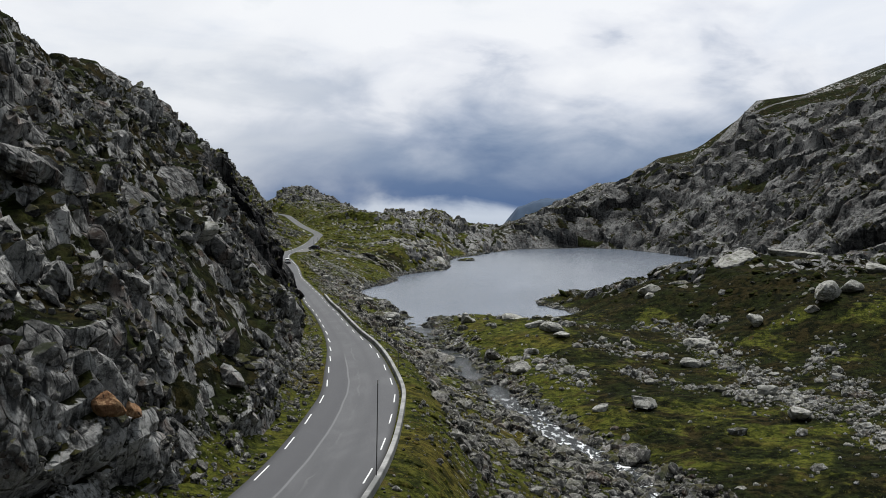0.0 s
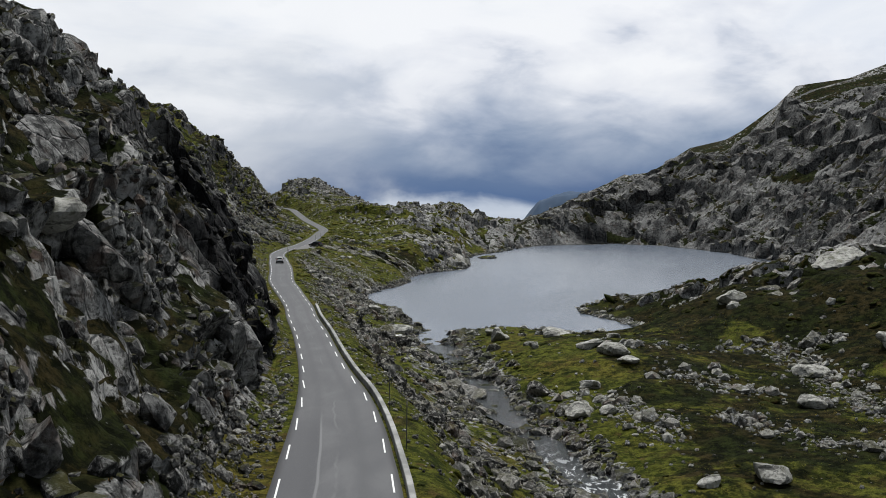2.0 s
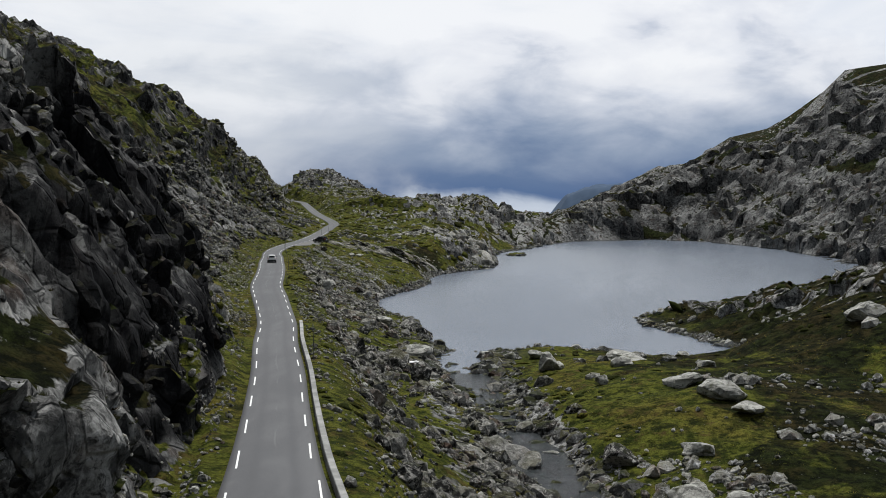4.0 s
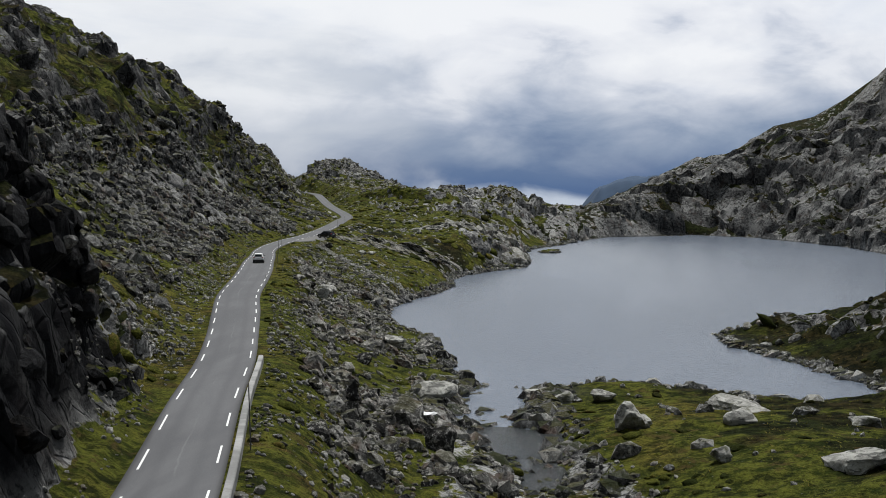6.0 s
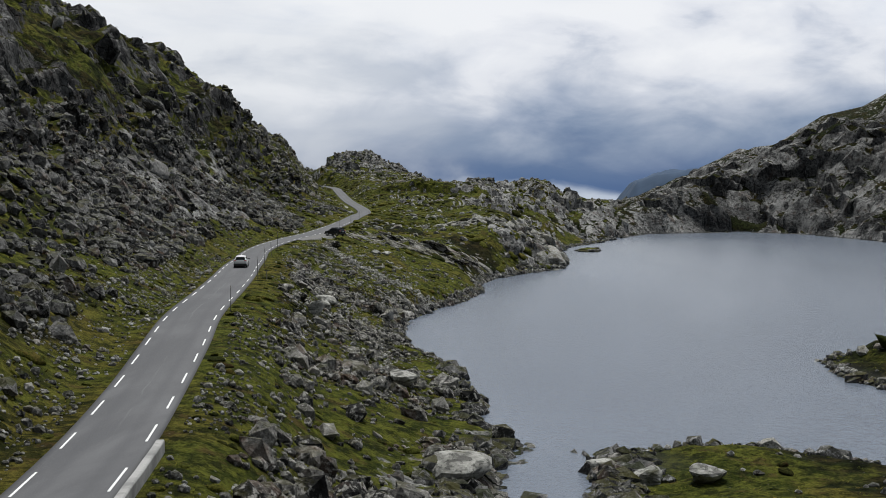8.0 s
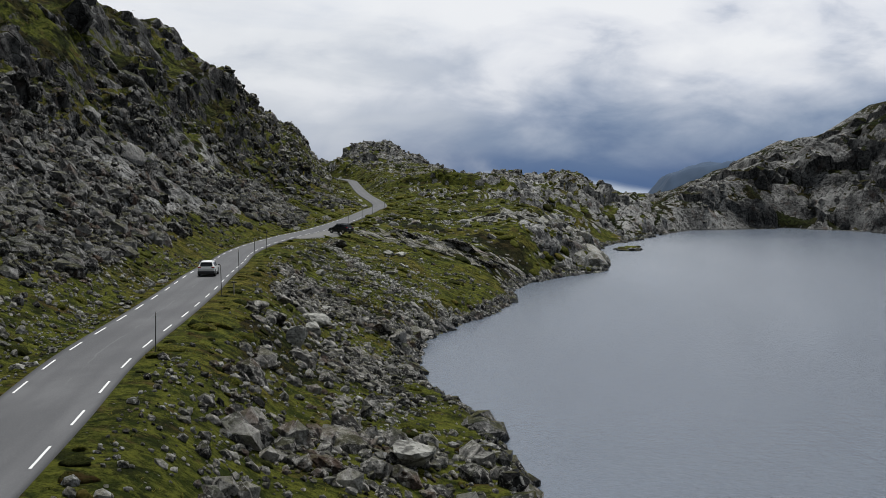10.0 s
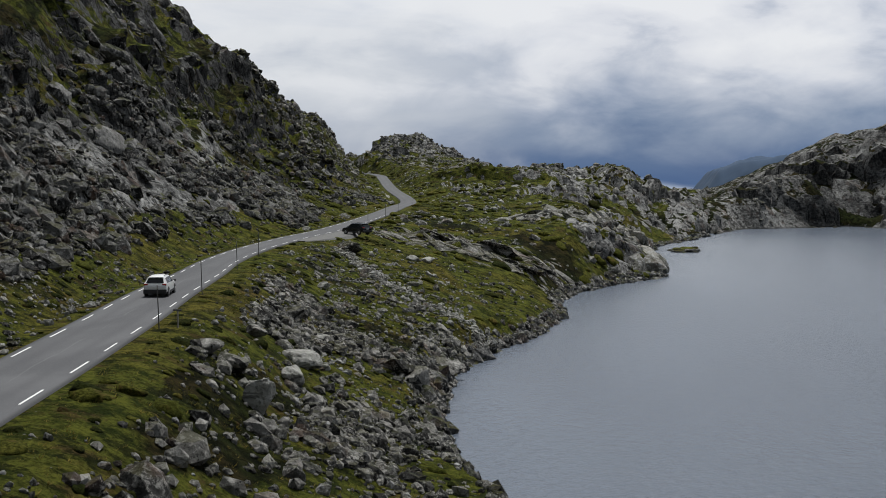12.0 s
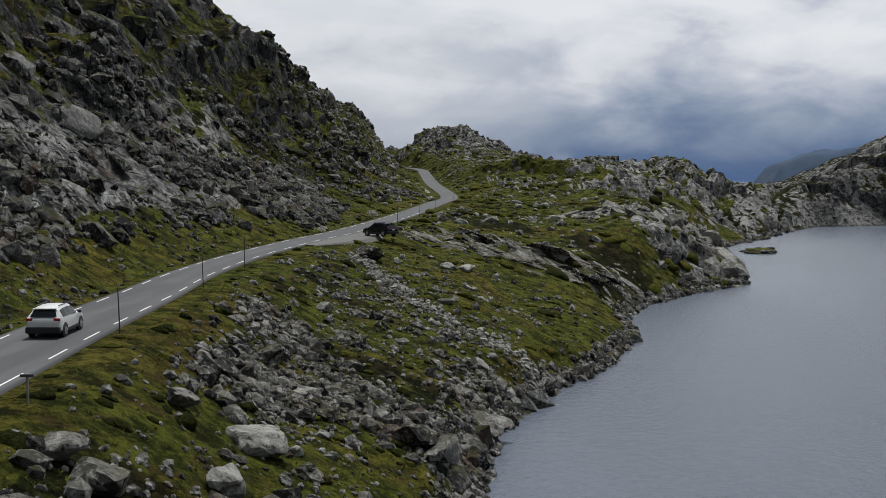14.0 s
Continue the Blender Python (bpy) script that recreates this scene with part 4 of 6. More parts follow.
# ---- road ----
ry = np.concatenate([np.arange(-60, 340, 1.0), np.arange(340, 700, 2.0)])
tx = np.gradient(road_x(ry), ry)
nrm = np.stack([1 / np.hypot(1, tx), -tx / np.hypot(1, tx)], -1)
across = np.linspace(-1, 1, 13)
wide = road_half(ry) + 0.42
RP = np.zeros((len(ry), 15, 3))
for k_, a_ in enumerate(across):
    RP[:, k_ + 1, 0] = road_x(ry) + nrm[:, 0] * a_ * wide
    RP[:, k_ + 1, 1] = ry + nrm[:, 1] * a_ * wide
    RP[:, k_ + 1, 2] = road_z(ry) + 0.05 * (1 - a_ * a_)
RP[:, 0], RP[:, -1] = RP[:, 1] - [0, 0, 0.25], RP[:, -2] - [0, 0, 0.25]
road_mesh = grid_mesh("road", RP, ASPHALT)
mark(road_mesh, "across", np.repeat(np.concatenate([[-1], across, [1]])[None, :], len(ry), 0))
road = tagged(new("road", road_mesh), "narrow worn grey asphalt mountain road", "road", kind="structure")


def part(name, bm, material, parent, label=""):
    """Links a bmesh as one mesh under a thing."""
    me = bpy.data.meshes.new(name)
    bm.to_mesh(me)
    bm.free()
    me.materials.append(material)
    ob = new(name, me)
    ob.parent = parent
    if label:
        ob["label"] = label
    return ob


def along_road(y, side, off):
    """A place beside the road (side 1: lake side), off metres out from the edge line, and the heading there."""
    t = float(spline(ROAD_Y, ROAD_X, y + 0.5) - spline(ROAD_Y, ROAD_X, y - 0.5))
    c = 1 / math.hypot(1, t)
    w = side * (float(road_half(y)) + off)
    return float(road_x(y)) + c * w, y - t * c * w, math.degrees(math.atan2(-t, 1))


def box_bm(sx, sy, sz, at=(0, 0, 0), bevel=0.0, seg=1):
    bm = bmesh.new()
    bmesh.ops.create_cube(bm, size=1.0, matrix=Matrix.Translation(at) @ Matrix.Diagonal((sx, sy, sz, 1)))
    if bevel:
        bmesh.ops.bevel(bm, geom=bm.edges[:], offset=bevel, segments=seg, affect="EDGES", profile=0.6)
    return bm


def tube_bm(r0, r1, h, n=8, at=(0, 0, 0)):
    bm = bmesh.new()
    bmesh.ops.create_cone(bm, cap_ends=True, segments=n, radius1=r0, radius2=r1, depth=h, matrix=Matrix.Translation((at[0], at[1], at[2] + h / 2)))
    return bm


# edge lines: short dashes on both sides
def dash_rows(numbers, places):
    """Middles of the dashes along the road, from a few known ones."""
    n = np.arange(numbers[0], numbers[-1] + 1)
    return np.interp(n, numbers, places)


DASHES = {1: dash_rows((-6, 0, 2, 6, 13, 16, 22, 26, 29, 105), (52.6, 109, 127.8, 161.1, 218.3, 239.6, 277.5, 299, 313.5, 686)),
          -1: dash_rows((-6, 0, 2, 6, 11, 12, 17, 25, 28, 105), (53.2, 108.4, 125.8, 159.8, 201.9, 209.7, 246.8, 293.2, 307.9, 686))}
dash_mesh = {}
for length in (4.0, 3.6, 3.2, 2.8, 2.4):
    b = box_bm(0.105 if length > 2.6 else 0.09, length, 0.016, bevel=0.005)
    dash_mesh[length] = bpy.data.meshes.new("edge_dash")
    b.to_mesh(dash_mesh[length])
    b.free()
    dash_mesh[length].materials.append(PAINT)
for side, rows_ in DASHES.items():
    gaps = np.gradient(rows_)
    for at, gap in zip(rows_.tolist(), gaps.tolist()):
        if at > 425:
            break
        px, py, head = along_road(at, side, 0.0)
        z0, z1 = float(road_z(at - 1.5)), float(road_z(at + 1.5))
        length = min(dash_mesh, key=lambda q: abs(q - 0.45 * gap / math.cos(math.radians(head))))
        d_ = new("edge_dash", dash_mesh[length])
        d_.parent = road
        d_.matrix_basis = pose(px, py, 0.5 * (z0 + z1) + 0.016, math.degrees(math.atan2(z1 - z0, 3.0)), 0, head)

# ---- concrete kerb wall on the lake side ----
wy = np.arange(40, 215.1, 1.25)
wall_pts = []
prof = ((0.0, -0.9), (0.02, 0.36), (0.05, 0.41), (0.34, 0.41), (0.38, 0.36), (0.44, -1.8))
for yy in wy:
    row = []
    for off, h in prof:
        px, py, _ = along_road(float(yy), 1, 0.62 + off)
        row.append((px, py, float(road_z(yy)) + h + 0.012 * math.sin(yy * 1.7)))
    wall_pts.append(row)
barrier = tagged(new("road_barrier", grid_mesh("road_barrier", np.array(wall_pts), CONCRETE, False)), "long low weathered concrete wall along the road edge", "barrier")
cap_me = bpy.data.meshes.new("end_cap")
cap_me.from_pydata([wall_pts[-1][i] for i in range(6)], [], [tuple(range(6))])
cap_me.materials.append(CONCRETE)
cap_ob = new("end_face", cap_me)
cap_ob.parent = barrier

# ---- loose rock ----
def ball(sub):
    bm = bmesh.new()
    bmesh.ops.create_icosphere(bm, subdivisions=sub, radius=1.0)
    v = np.array([p.co[:] for p in bm.verts])
    f = np.array([[q.index for q in p.verts] for p in bm.faces])
    bm.free()
    return v, f


def rock_shapes(sub, count, seed, rough=0.05, edge=14.0, skew=0.16):
    """Angular blocks: a ball cut by three pairs of rough joints and some broken corners."""
    r = np.random.RandomState(seed)
    v, f = ball(sub)
    out = []
    for _ in range(count):
        q, _ = np.linalg.qr(r.normal(size=(3, 3)))
        n = np.concatenate([q + skew * r.normal(size=(3, 3)), -q + skew * r.normal(size=(3, 3)), r.normal(size=(5, 3))])
        n /= np.linalg.norm(n, axis=1)[:, None]
        c = np.concatenate([r.uniform(0.42, 0.70, 6), r.uniform(0.62, 0.95, 5)])
        dot = v @ n.T
        pull = np.concatenate([np.maximum(dot, 0.0) / c, np.ones((len(v), 1))], 1)
        reach = (pull**edge).sum(1) ** (-1.0 / edge)
        out.append(v * (reach * 1.28 * (1 + rough * r.normal(size=len(v))))[:, None])
    return out, f


SHAPES = {1: rock_shapes(1, 24, 5, 0.06), 2: rock_shapes(2, 24, 6, 0.03), 3: rock_shapes(3, 16, 7, 0.012, 15.0, 0.55), 4: rock_shapes(2, 24, 9, 0.02, 40.0)}
gu = np.gradient(PLACE, axis=1)
gv = np.gradient(PLACE, axis=0)
NORMAL = np.cross(gu, gv)
AREA = np.linalg.norm(NORMAL, axis=-1)
NORMAL = NORMAL / AREA[..., None]


def turns(r, n):
    """Random rotations."""
    q = r.normal(size=(n, 4))
    q /= np.linalg.norm(q, axis=1)[:, None]
    w, x, y, z = q.T
    return np.stack([np.stack([1 - 2 * (y * y + z * z), 2 * (x * y - z * w), 2 * (x * z + y * w)], -1), np.stack([2 * (x * y + z * w), 1 - 2 * (x * x + z * z), 2 * (y * z - x * w)], -1), np.stack([2 * (x * z - y * w), 2 * (y * z + x * w), 1 - 2 * (x * x + y * y)], -1)], 1)


def pick(weight, count, seed):
    """Random places on the ground, denser where the weight is greater."""
    r = np.random.RandomState(seed)
    w = np.cumsum((weight * AREA).ravel())
    at = np.searchsorted(w, r.uniform(0, w[-1], count))
    p = PLACE.reshape(-1, 3)[at]
    p += gu.reshape(-1, 3)[at] * r.uniform(-0.4, 0.4, (count, 1)) + gv.reshape(-1, 3)[at] * r.uniform(-0.4, 0.4, (count, 1))
    return r, at, p


def rocks(name, weight, count, small, large, seed, material, label, sub=1, power=2.2, sink=0.25, flat=(0.55, 1.0), laid=0.0, ribs=0.0, soft=False, kind_of="rocks", along=None):
    r, at, p = pick(weight, count, seed)
    size = np.minimum(small * (1 - r.uniform(0, 1, count)) ** (-1 / power), large) * 0.5
    shapes, f = SHAPES[sub]
    bank_ = np.array(shapes)
    v = bank_[r.randint(0, len(shapes), count)]
    scale = np.stack([r.uniform(0.8, 1.35, count), r.uniform(0.7, 1.1, count), r.uniform(flat[0], flat[1], count)], -1) * size[:, None]
    if laid:
        scale[:, :2] *= 1.25
        tip_ = r.normal(size=(count, 2)) * laid
    else:
        v = np.einsum("nij,nvj->nvi", turns(r, count), v)
    v = v * scale[:, None, :]
    n = NORMAL.reshape(-1, 3)[at]
    if laid:
        n = n + np.stack([tip_[:, 0], tip_[:, 1], 0 * tip_[:, 0]], -1)
        n /= np.linalg.norm(n, axis=1)[:, None]
    # lie along the slope, turned about its normal
    a = r.uniform(0, 2 * math.pi, count)
    if ribs:
        a = (np.arctan2(n[:, 1], n[:, 0]) if along is None else along) + r.normal(size=count) * 0.25
        scale[:, 0] *= ribs
        v = v * np.array((ribs, 1, 1))
    side_ = np.stack([np.cos(a), np.sin(a), np.zeros(count)], -1)
    side_ -= n * (side_ * n).sum(1)[:, None]
    side_ /= np.linalg.norm(side_, axis=1)[:, None]
    third = np.cross(n, side_)
    v = v[:, :, 0:1] * side_[:, None] + v[:, :, 1:2] * third[:, None] + v[:, :, 2:3] * n[:, None]
    v = v + (p + n * (size * (0.55 - 2 * sink))[:, None])[:, None]
    nv = v.shape[1]
    faces = (f[None] + (np.arange(count) * nv)[:, None, None]).reshape(-1, 3)
    me = bpy.data.meshes.new(name)
    me.vertices.add(count * nv)
    me.vertices.foreach_set("co", v.astype(np.float32).ravel())
    me.loops.add(faces.size)
    me.loops.foreach_set("vertex_index", faces.astype(np.int32).ravel())
    me.polygons.add(len(faces))
    me.polygons.foreach_set("loop_start", np.arange(0, faces.size, 3, dtype=np.int32))
    me.polygons.foreach_set("use_smooth", np.full(len(faces), soft))
    me.materials.append(material)
    me.update(calc_edges=True)
    return tagged(new(name, me), label, kind_of, kind="stuff")


def trail(points, width):
    """1 along a line over the plan, fading out sideways over the width."""
    best = np.full(X.shape, 1e9)
    for (ax, ay), (bx_, by_) in zip(points, points[1:]):
        dx, dy = bx_ - ax, by_ - ay
        f = np.clip(((X - ax) * dx + (Y - ay) * dy) / (dx * dx + dy * dy), 0, 1)
        best = np.minimum(best, np.hypot(X - ax - f * dx, Y - ay - f * dy))
    return np.exp(-((best / width) ** 2))


clump = lambda size, seed, lo, hi: ease(fractal(X, Y, size, 4, seed), lo, hi)
dry = (DIST > 0.3) * (np.maximum(U_SIDE, V_SIDE) > 1.1)
sdist = np.abs(X - stream_x(Y))
CLIFF = (U_SIDE > 2.2) * ease(U_SIDE, 2.2, 5) * (1 - ease(U_SIDE, 70, 110)) * ease(Y, 30, 50) * (1 - ease(Y, 205, 240)) * dry
WALL = ease(Y, 140, 152) * (1 - ease(Y, 203, 210)) * (1 - ease(U_SIDE, 11, 15))
CLIFF = CLIFF * (1 - 0.92 * WALL) * (1 - ease(np.exp(-(((X + 16.4) / 2.4) ** 2 + ((Y - 63.5) / 3.4) ** 2)), 0.3, 0.5))
rocks("cliff_rocks", CLIFF * (0.12 + clump(9, 300, -0.02, 0.14)), 900, 0.45, 1.8, 1, ROCK, "weathered grey rock slabs between heather on the cliff", 2, 1.9, 0.42, (0.4, 0.75), 0.22, 1.3, along=1.5)
rocks("cliff_blocks", CLIFF * (1 - ease(U_SIDE, 7, 13)) * (U_SIDE > 3.2) * (0.1 + clump(12, 305, -0.05, 0.1)) * (Y < 142), 110, 0.5, 1.4, 17, ROCK, "angular jointed rock blocks in the cliff above the road", 4, 2.0, 0.28, (0.7, 1.2), 0.15)
rocks("wall_blocks", (U_SIDE > 2.6) * (U_SIDE < 17) * WALL * (0.3 + clump(7, 306, -0.1, 0.1)), 170, 0.6, 1.8, 21, SHADED_WET_ROCK, "wet jointed cliff wall rock by the road, its shade in the colour", 4, 2.0, 0.30, (0.6, 1.1), 0.15)
rocks("cliff_rubble", CLIFF * (1 - WALL) * clump(6, 310, -0.02, 0.16) * (1 - ease(U_SIDE, 30, 50)), 3000, 0.45, 1.6, 2, ROCK, "small broken grey stones between the cliff blocks", 1, 2.4, 0.22)
HILLSIDE = ease(U_SIDE, 3, 6) * ease(Y, 215, 245) * (1 - ease(Y, 640, 700)) * (1 - ease(U_SIDE, 90, 130)) * (X > -240) * dry
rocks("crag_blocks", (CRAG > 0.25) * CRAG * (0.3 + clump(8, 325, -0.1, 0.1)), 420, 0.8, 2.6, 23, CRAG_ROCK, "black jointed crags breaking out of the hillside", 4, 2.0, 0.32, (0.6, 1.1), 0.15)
rocks("hillside_rocks", HILLSIDE * (1 - 0.7 * CRAG) * ease(U_SIDE, 18, 34) * clump(16, 320, -0.04, 0.14), 1500, 0.7, 3.0, 3, ROCK, "grey rock outcrops on the steep grassy hillside", 1, 1.8, 0.27, (0.45, 0.8), 0.3)
SCREE = HILLSIDE * (1 - ease(U_SIDE, 22, 36)) * (0.35 * ease(Y, 215, 240) + 0.65 * ease(Y, 270, 296)) * (1 - ease(Y, 400, 470)) * ease(U_SIDE, 5, 8)
GREEN = trail(((-66, 362), (-62, 368), (-58.5, 376), (-54, 372)), 3.2) + trail(((-73, 402), (-72, 418), (-67, 430), (-58, 422)), 4.0) + trail(((-52, 338), (-51, 346)), 2.0)
TONGUE = trail(((-70, 390), (-66, 402), (-60, 404), (-53, 390)), 4.5) + trail(((-75, 482), (-66, 474), (-64, 490)), 6.0)
SCREE = SCREE * (1 - 0.8 * CRAG) * (1 - np.clip(1.3 * GREEN, 0, 1)) + 0.9 * TONGUE * ease(U_SIDE, 3, 5)
rocks("scree", SCREE * (0.15 + clump(18, 330, -0.2, 0.0)), 8800, 0.50, 2.3, 4, HILL_SCREE, "field of loose grey boulders below the hillside", 1, 2.0, 0.18)
BANK = ease(V_SIDE, 2.6, 6) * (1 - ease(X - stream_x(Y), 3, 7)) * ease(Y, 70, 100) * (1 - ease(Y, 262, 285)) * (DIST > -0.4)
rocks("stream_bank_rocks", BANK * (0.10 + clump(8, 340, -0.08, 0.12)) * (sdist > 1.1) * ease(V_SIDE, 3.4, 7), 8600, 0.34, 2.3, 5, SCREE_ROCK, "grey rubble and boulders on the bank above the stream", 1, 2.1, 0.2)
rocks("roadside_rubble", ease(V_SIDE, 4.5, 7.5) * (1 - ease(V_SIDE, 20, 26)) * ease(Y, 60, 72) * (1 - ease(Y, 132, 150)) * (X < stream_x(Y) - 2) * (0.15 + clump(7, 465, -0.12, 0.08)), 2600, 0.32, 1.8, 18, SCREE_ROCK, "brown and grey angular rubble below the road wall", 1, 2.1, 0.2)
rocks("streambed_rocks", (1 - ease(sdist, 2.5, 5.5 + 2.5 * (Y > 222))) * (1 + 4 * ease(Y, 224, 232)) * ease(Y, 90, 110) * (Y < 249) * (V_SIDE > 5), 3600, 0.5, 2.4, 6, ROCK, "dark wet boulders in the bed of the stream", 1, 2.0, 0.3)
SLOPE = ease(V_SIDE, 3, 6) * (DIST > -0.1) * ease(Y, 268, 285) * (1 - ease(Y, 385, 420)) * (X < 10)
heap = trail(((-37.5, 324), (-35.5, 320), (-33.5, 310)), 2.6) + trail(((-34, 305), (-31.5, 311), (-30, 316)), 2.6)
gully = heap + 0.9 * trail(((-30, 316), (-26.5, 313), (-23.5, 313.5)), 2.2) + 0.7 * trail(((-23.5, 306), (-23, 315), (-24.5, 325)), 2.0)
gully += 0.6 * trail(((-27, 335), (-24.8, 330), (-24, 326)), 1.8) + 0.25 * trail(((-38, 340), (-33, 337), (-28, 338)), 2.2)
gully += 0.45 * trail(((-36, 292), (-33.5, 288), (-31, 284)), 1.7) + 0.8 * trail(((-26, 264), (-24.5, 280), (-23, 294)), 4.5)
rocks("slope_rocks", SLOPE * (0.03 * clump(8, 350, 0, 0.2) + gully * (0.4 + clump(5, 355, -0.2, 0.05)) + 0.30 * (1 - ease(DIST, 0.6, 2.2))), 6200, 0.28, 1.3, 7, SCREE_ROCK, "tumbled grey boulders on the grassy slope by the lake", 1, 2.1, 0.2)
FIELD = ease(X - stream_x(np.clip(Y, 60, 256)), 3, 6) * ease(Y, 85, 110) * (1 - ease(Y, 318, 335)) * (DIST > -0.4) * (1 - ease(X, 110, 150)) * (V_SIDE > 6)
bands = trail(((42, 203), (43.7, 187), (46, 171), (47.3, 156), (46.6, 144)), 2.6) + trail(((47.3, 156), (53, 145), (51, 132), (54, 118)), 2.4)
bands += 0.9 * trail(((28, 170), (34, 160), (40, 160), (41.5, 151)), 1.8) + 0.8 * trail(((26, 187), (32, 184)), 2.6) + 0.8 * trail(((8, 184), (14, 179), (19.5, 166)), 2.6)
bands += 0.8 * trail(((55.6, 158), (56, 146), (60, 132)), 2.0) + 0.5 * trail(((60, 178), (54, 170), (58, 160)), 2.0) + 0.5 * trail(((20, 205), (34, 206), (48, 203)), 2.2)
rocks("field_rocks", FIELD * (1 - 0.75 * ease(X, 38, 48) * ease(Y, 196, 210)) * (0.012 + 0.03 * clump(9, 370, 0.0, 0.2) + bands * (0.25 + clump(4, 365, -0.15, 0.1)) + 0.4 * (1 - ease(DIST, 0.6, 2.4))), 3600, 0.42, 2.2, 8, PALE, "pale lichen-grey boulders scattered over the grassy moor", 1, 2.2, 0.22)
rocks("moor_stones", FIELD * bands * (0.15 + clump(3, 367, -0.1, 0.1)) * (1 - ease(Y, 195, 206)), 2400, 0.2, 0.8, 22, PALE, "small pale stones lying in bands over the moor", 1, 2.3, 0.18)
KNOLL = FIELD * ease(X, 38, 48) * ease(Y, 188, 206)
rocks("knoll_rocks", KNOLL * (0.06 + clump(7, 380, 0.0, 0.15)), 420, 0.7, 2.8, 9, SCREE_ROCK, "craggy grey rock outcrops on the lakeside knoll", 2, 2.0, 0.32, (0.4, 0.7), 0.3)
MOUNT = ease(X + 0.12 * (Y - 400), 75, 105) * ease(Y, 250, 300) * (Y < 716) * (DIST > 1) * (X < 310)
rocks("mountain_rocks", MOUNT * (NORMAL[..., 2] > 0.5) * (X < 330) * (0.1 + clump(30, 390, -0.08, 0.12)) * (1 + 2.5 * (Y < 400)), 1800, 0.8, 2.4, 10, ROCK, "grey rock faces and blocks of the mountain across the lake", 1, 2.0, 0.36, (0.45, 0.8), 0.12)
RIDGE = ease(Y, 415, 450) * (1 - ease(Y, 690, 716)) * (Y < 716) * ease(V_SIDE, 6, 14) * (DIST > 0.5) * (X < 60)
rocks("ridge_rocks", RIDGE * (0.06 * ease(Y, 450, 500) + 0.8 * (Y > 625) * (X < -40) + 0.35 * ease(Y, 530, 570) * (X < -25) * clump(10, 402, -0.1, 0.1) + 0.25 * ease(Y, 470, 520) * clump(9, 405, 0.0, 0.15) + (ease(Y, 560, 610) + ease(X, -16, -6) * (1 - ease(Y, 520, 560))) * clump(16, 400, -0.1, 0.15)) * (1 + 2 * ease(Y, 560, 600)), 3600, 0.7, 3.0, 11, SCREE_ROCK, "weathered grey rock outcrops along the ridge", 1, 1.9, 0.40)
rocks("shore_rocks", (1 - ease(DIST, 0.4, 2.0)) * (DIST > -0.3) * (V_SIDE > 4) * (1 - ease(Y, 560, 600)) * (X < 70), 1800, 0.5, 2.4, 12, ROCK, "dark wet stones along the lake shore", 1, 2.1, 0.25)
rocks("slope_stones", ease(V_SIDE, 1.5, 4) * (1 - ease(V_SIDE, 20, 28)) * (DIST > 0.5) * ease(Y, 255, 275) * (1 - ease(Y, 350, 375)) * (0.15 + clump(5, 445, 0.0, 0.2)), 2600, 0.2, 0.9, 16, PALE, "small pale stones scattered over the grassy slope", 1, 2.4, 0.2)
pebble = trail(((-40, 359), (-36, 353), (-33.4, 347.6), (-29, 343.2), (-26.8, 342.9), (-23, 341), (-22, 337.7)), 0.9)
rocks("pale_stone_run", pebble + 0.0 * X, 1300, 0.2, 0.65, 13, PALE_BLOCK, "run of small pale stones down the grassy slope", 1, 2.6, 0.1)

rocks("cliff_foot_stones", (U_SIDE > 0.9) * (U_SIDE < 4.6) * (Y > 58) * (Y < 140) * (0.2 + clump(4, 470, -0.1, 0.15)), 1900, 0.16, 1.0, 20, SCREE_ROCK, "small brown and grey stones fallen at the cliff foot", 1, 2.2, 0.18)
rocks("slab_edge_rocks", np.exp(-(((X + 27) * 0.9 + (Y - 391) * 0.42) / 9) ** 2 - (((Y - 390) * 0.9 - (X + 28) * 0.42) / 6) ** 2) * (V_SIDE > 3), 260, 0.8, 3.0, 19, SCREE_ROCK, "tilted grey rock plates on the grassy headland", 2, 1.9, 0.34, (0.3, 0.5), 0.1, 1.8, along=-0.4)
rocks("verge_stones", ((U_SIDE > 0.9) * (U_SIDE < 5) + (V_SIDE > 1.3) * (V_SIDE < 9) * (Y < 262)) * (Y > 50) * (Y < 330) * clump(6, 440, -0.1, 0.2) + 0.6 * (U_SIDE > 1.2) * (U_SIDE < 11) * ease(Y, 225, 260) * (1 - ease(Y, 400, 430)) * (0.15 + clump(6, 441, -0.05, 0.15)), 4200, 0.16, 0.7, 14, SCREE_ROCK, "small loose stones on the road verges", 1, 2.4, 0.15)
rocks("verge_pale_stones", ((U_SIDE > 0.9) * (U_SIDE < 2.6 + 4.4 * (Y > 210)) * (Y > 120) * (Y < 300) + 0.6 * (V_SIDE > 1.4) * (V_SIDE < 7) * (Y > 120) * (Y < 262)) * (0.15 + clump(5, 447, -0.05, 0.15)), 2200, 0.18, 0.75, 25, PALE, "pale stones lying in the grass beside the road", 1, 2.3, 0.18)
rocks("slab_rocks", np.exp(-((X + 15) ** 2 / 90 + (Y - 448) ** 2 / 60)) + 0.5 * np.exp(-((X + 4) ** 2 / 30 + (Y - 470) ** 2 / 900)), 420, 1.0, 4.5, 15, PALE, "pale rock slabs along the grassy headland", 2, 1.9, 0.3, (0.4, 0.7), 0.2)

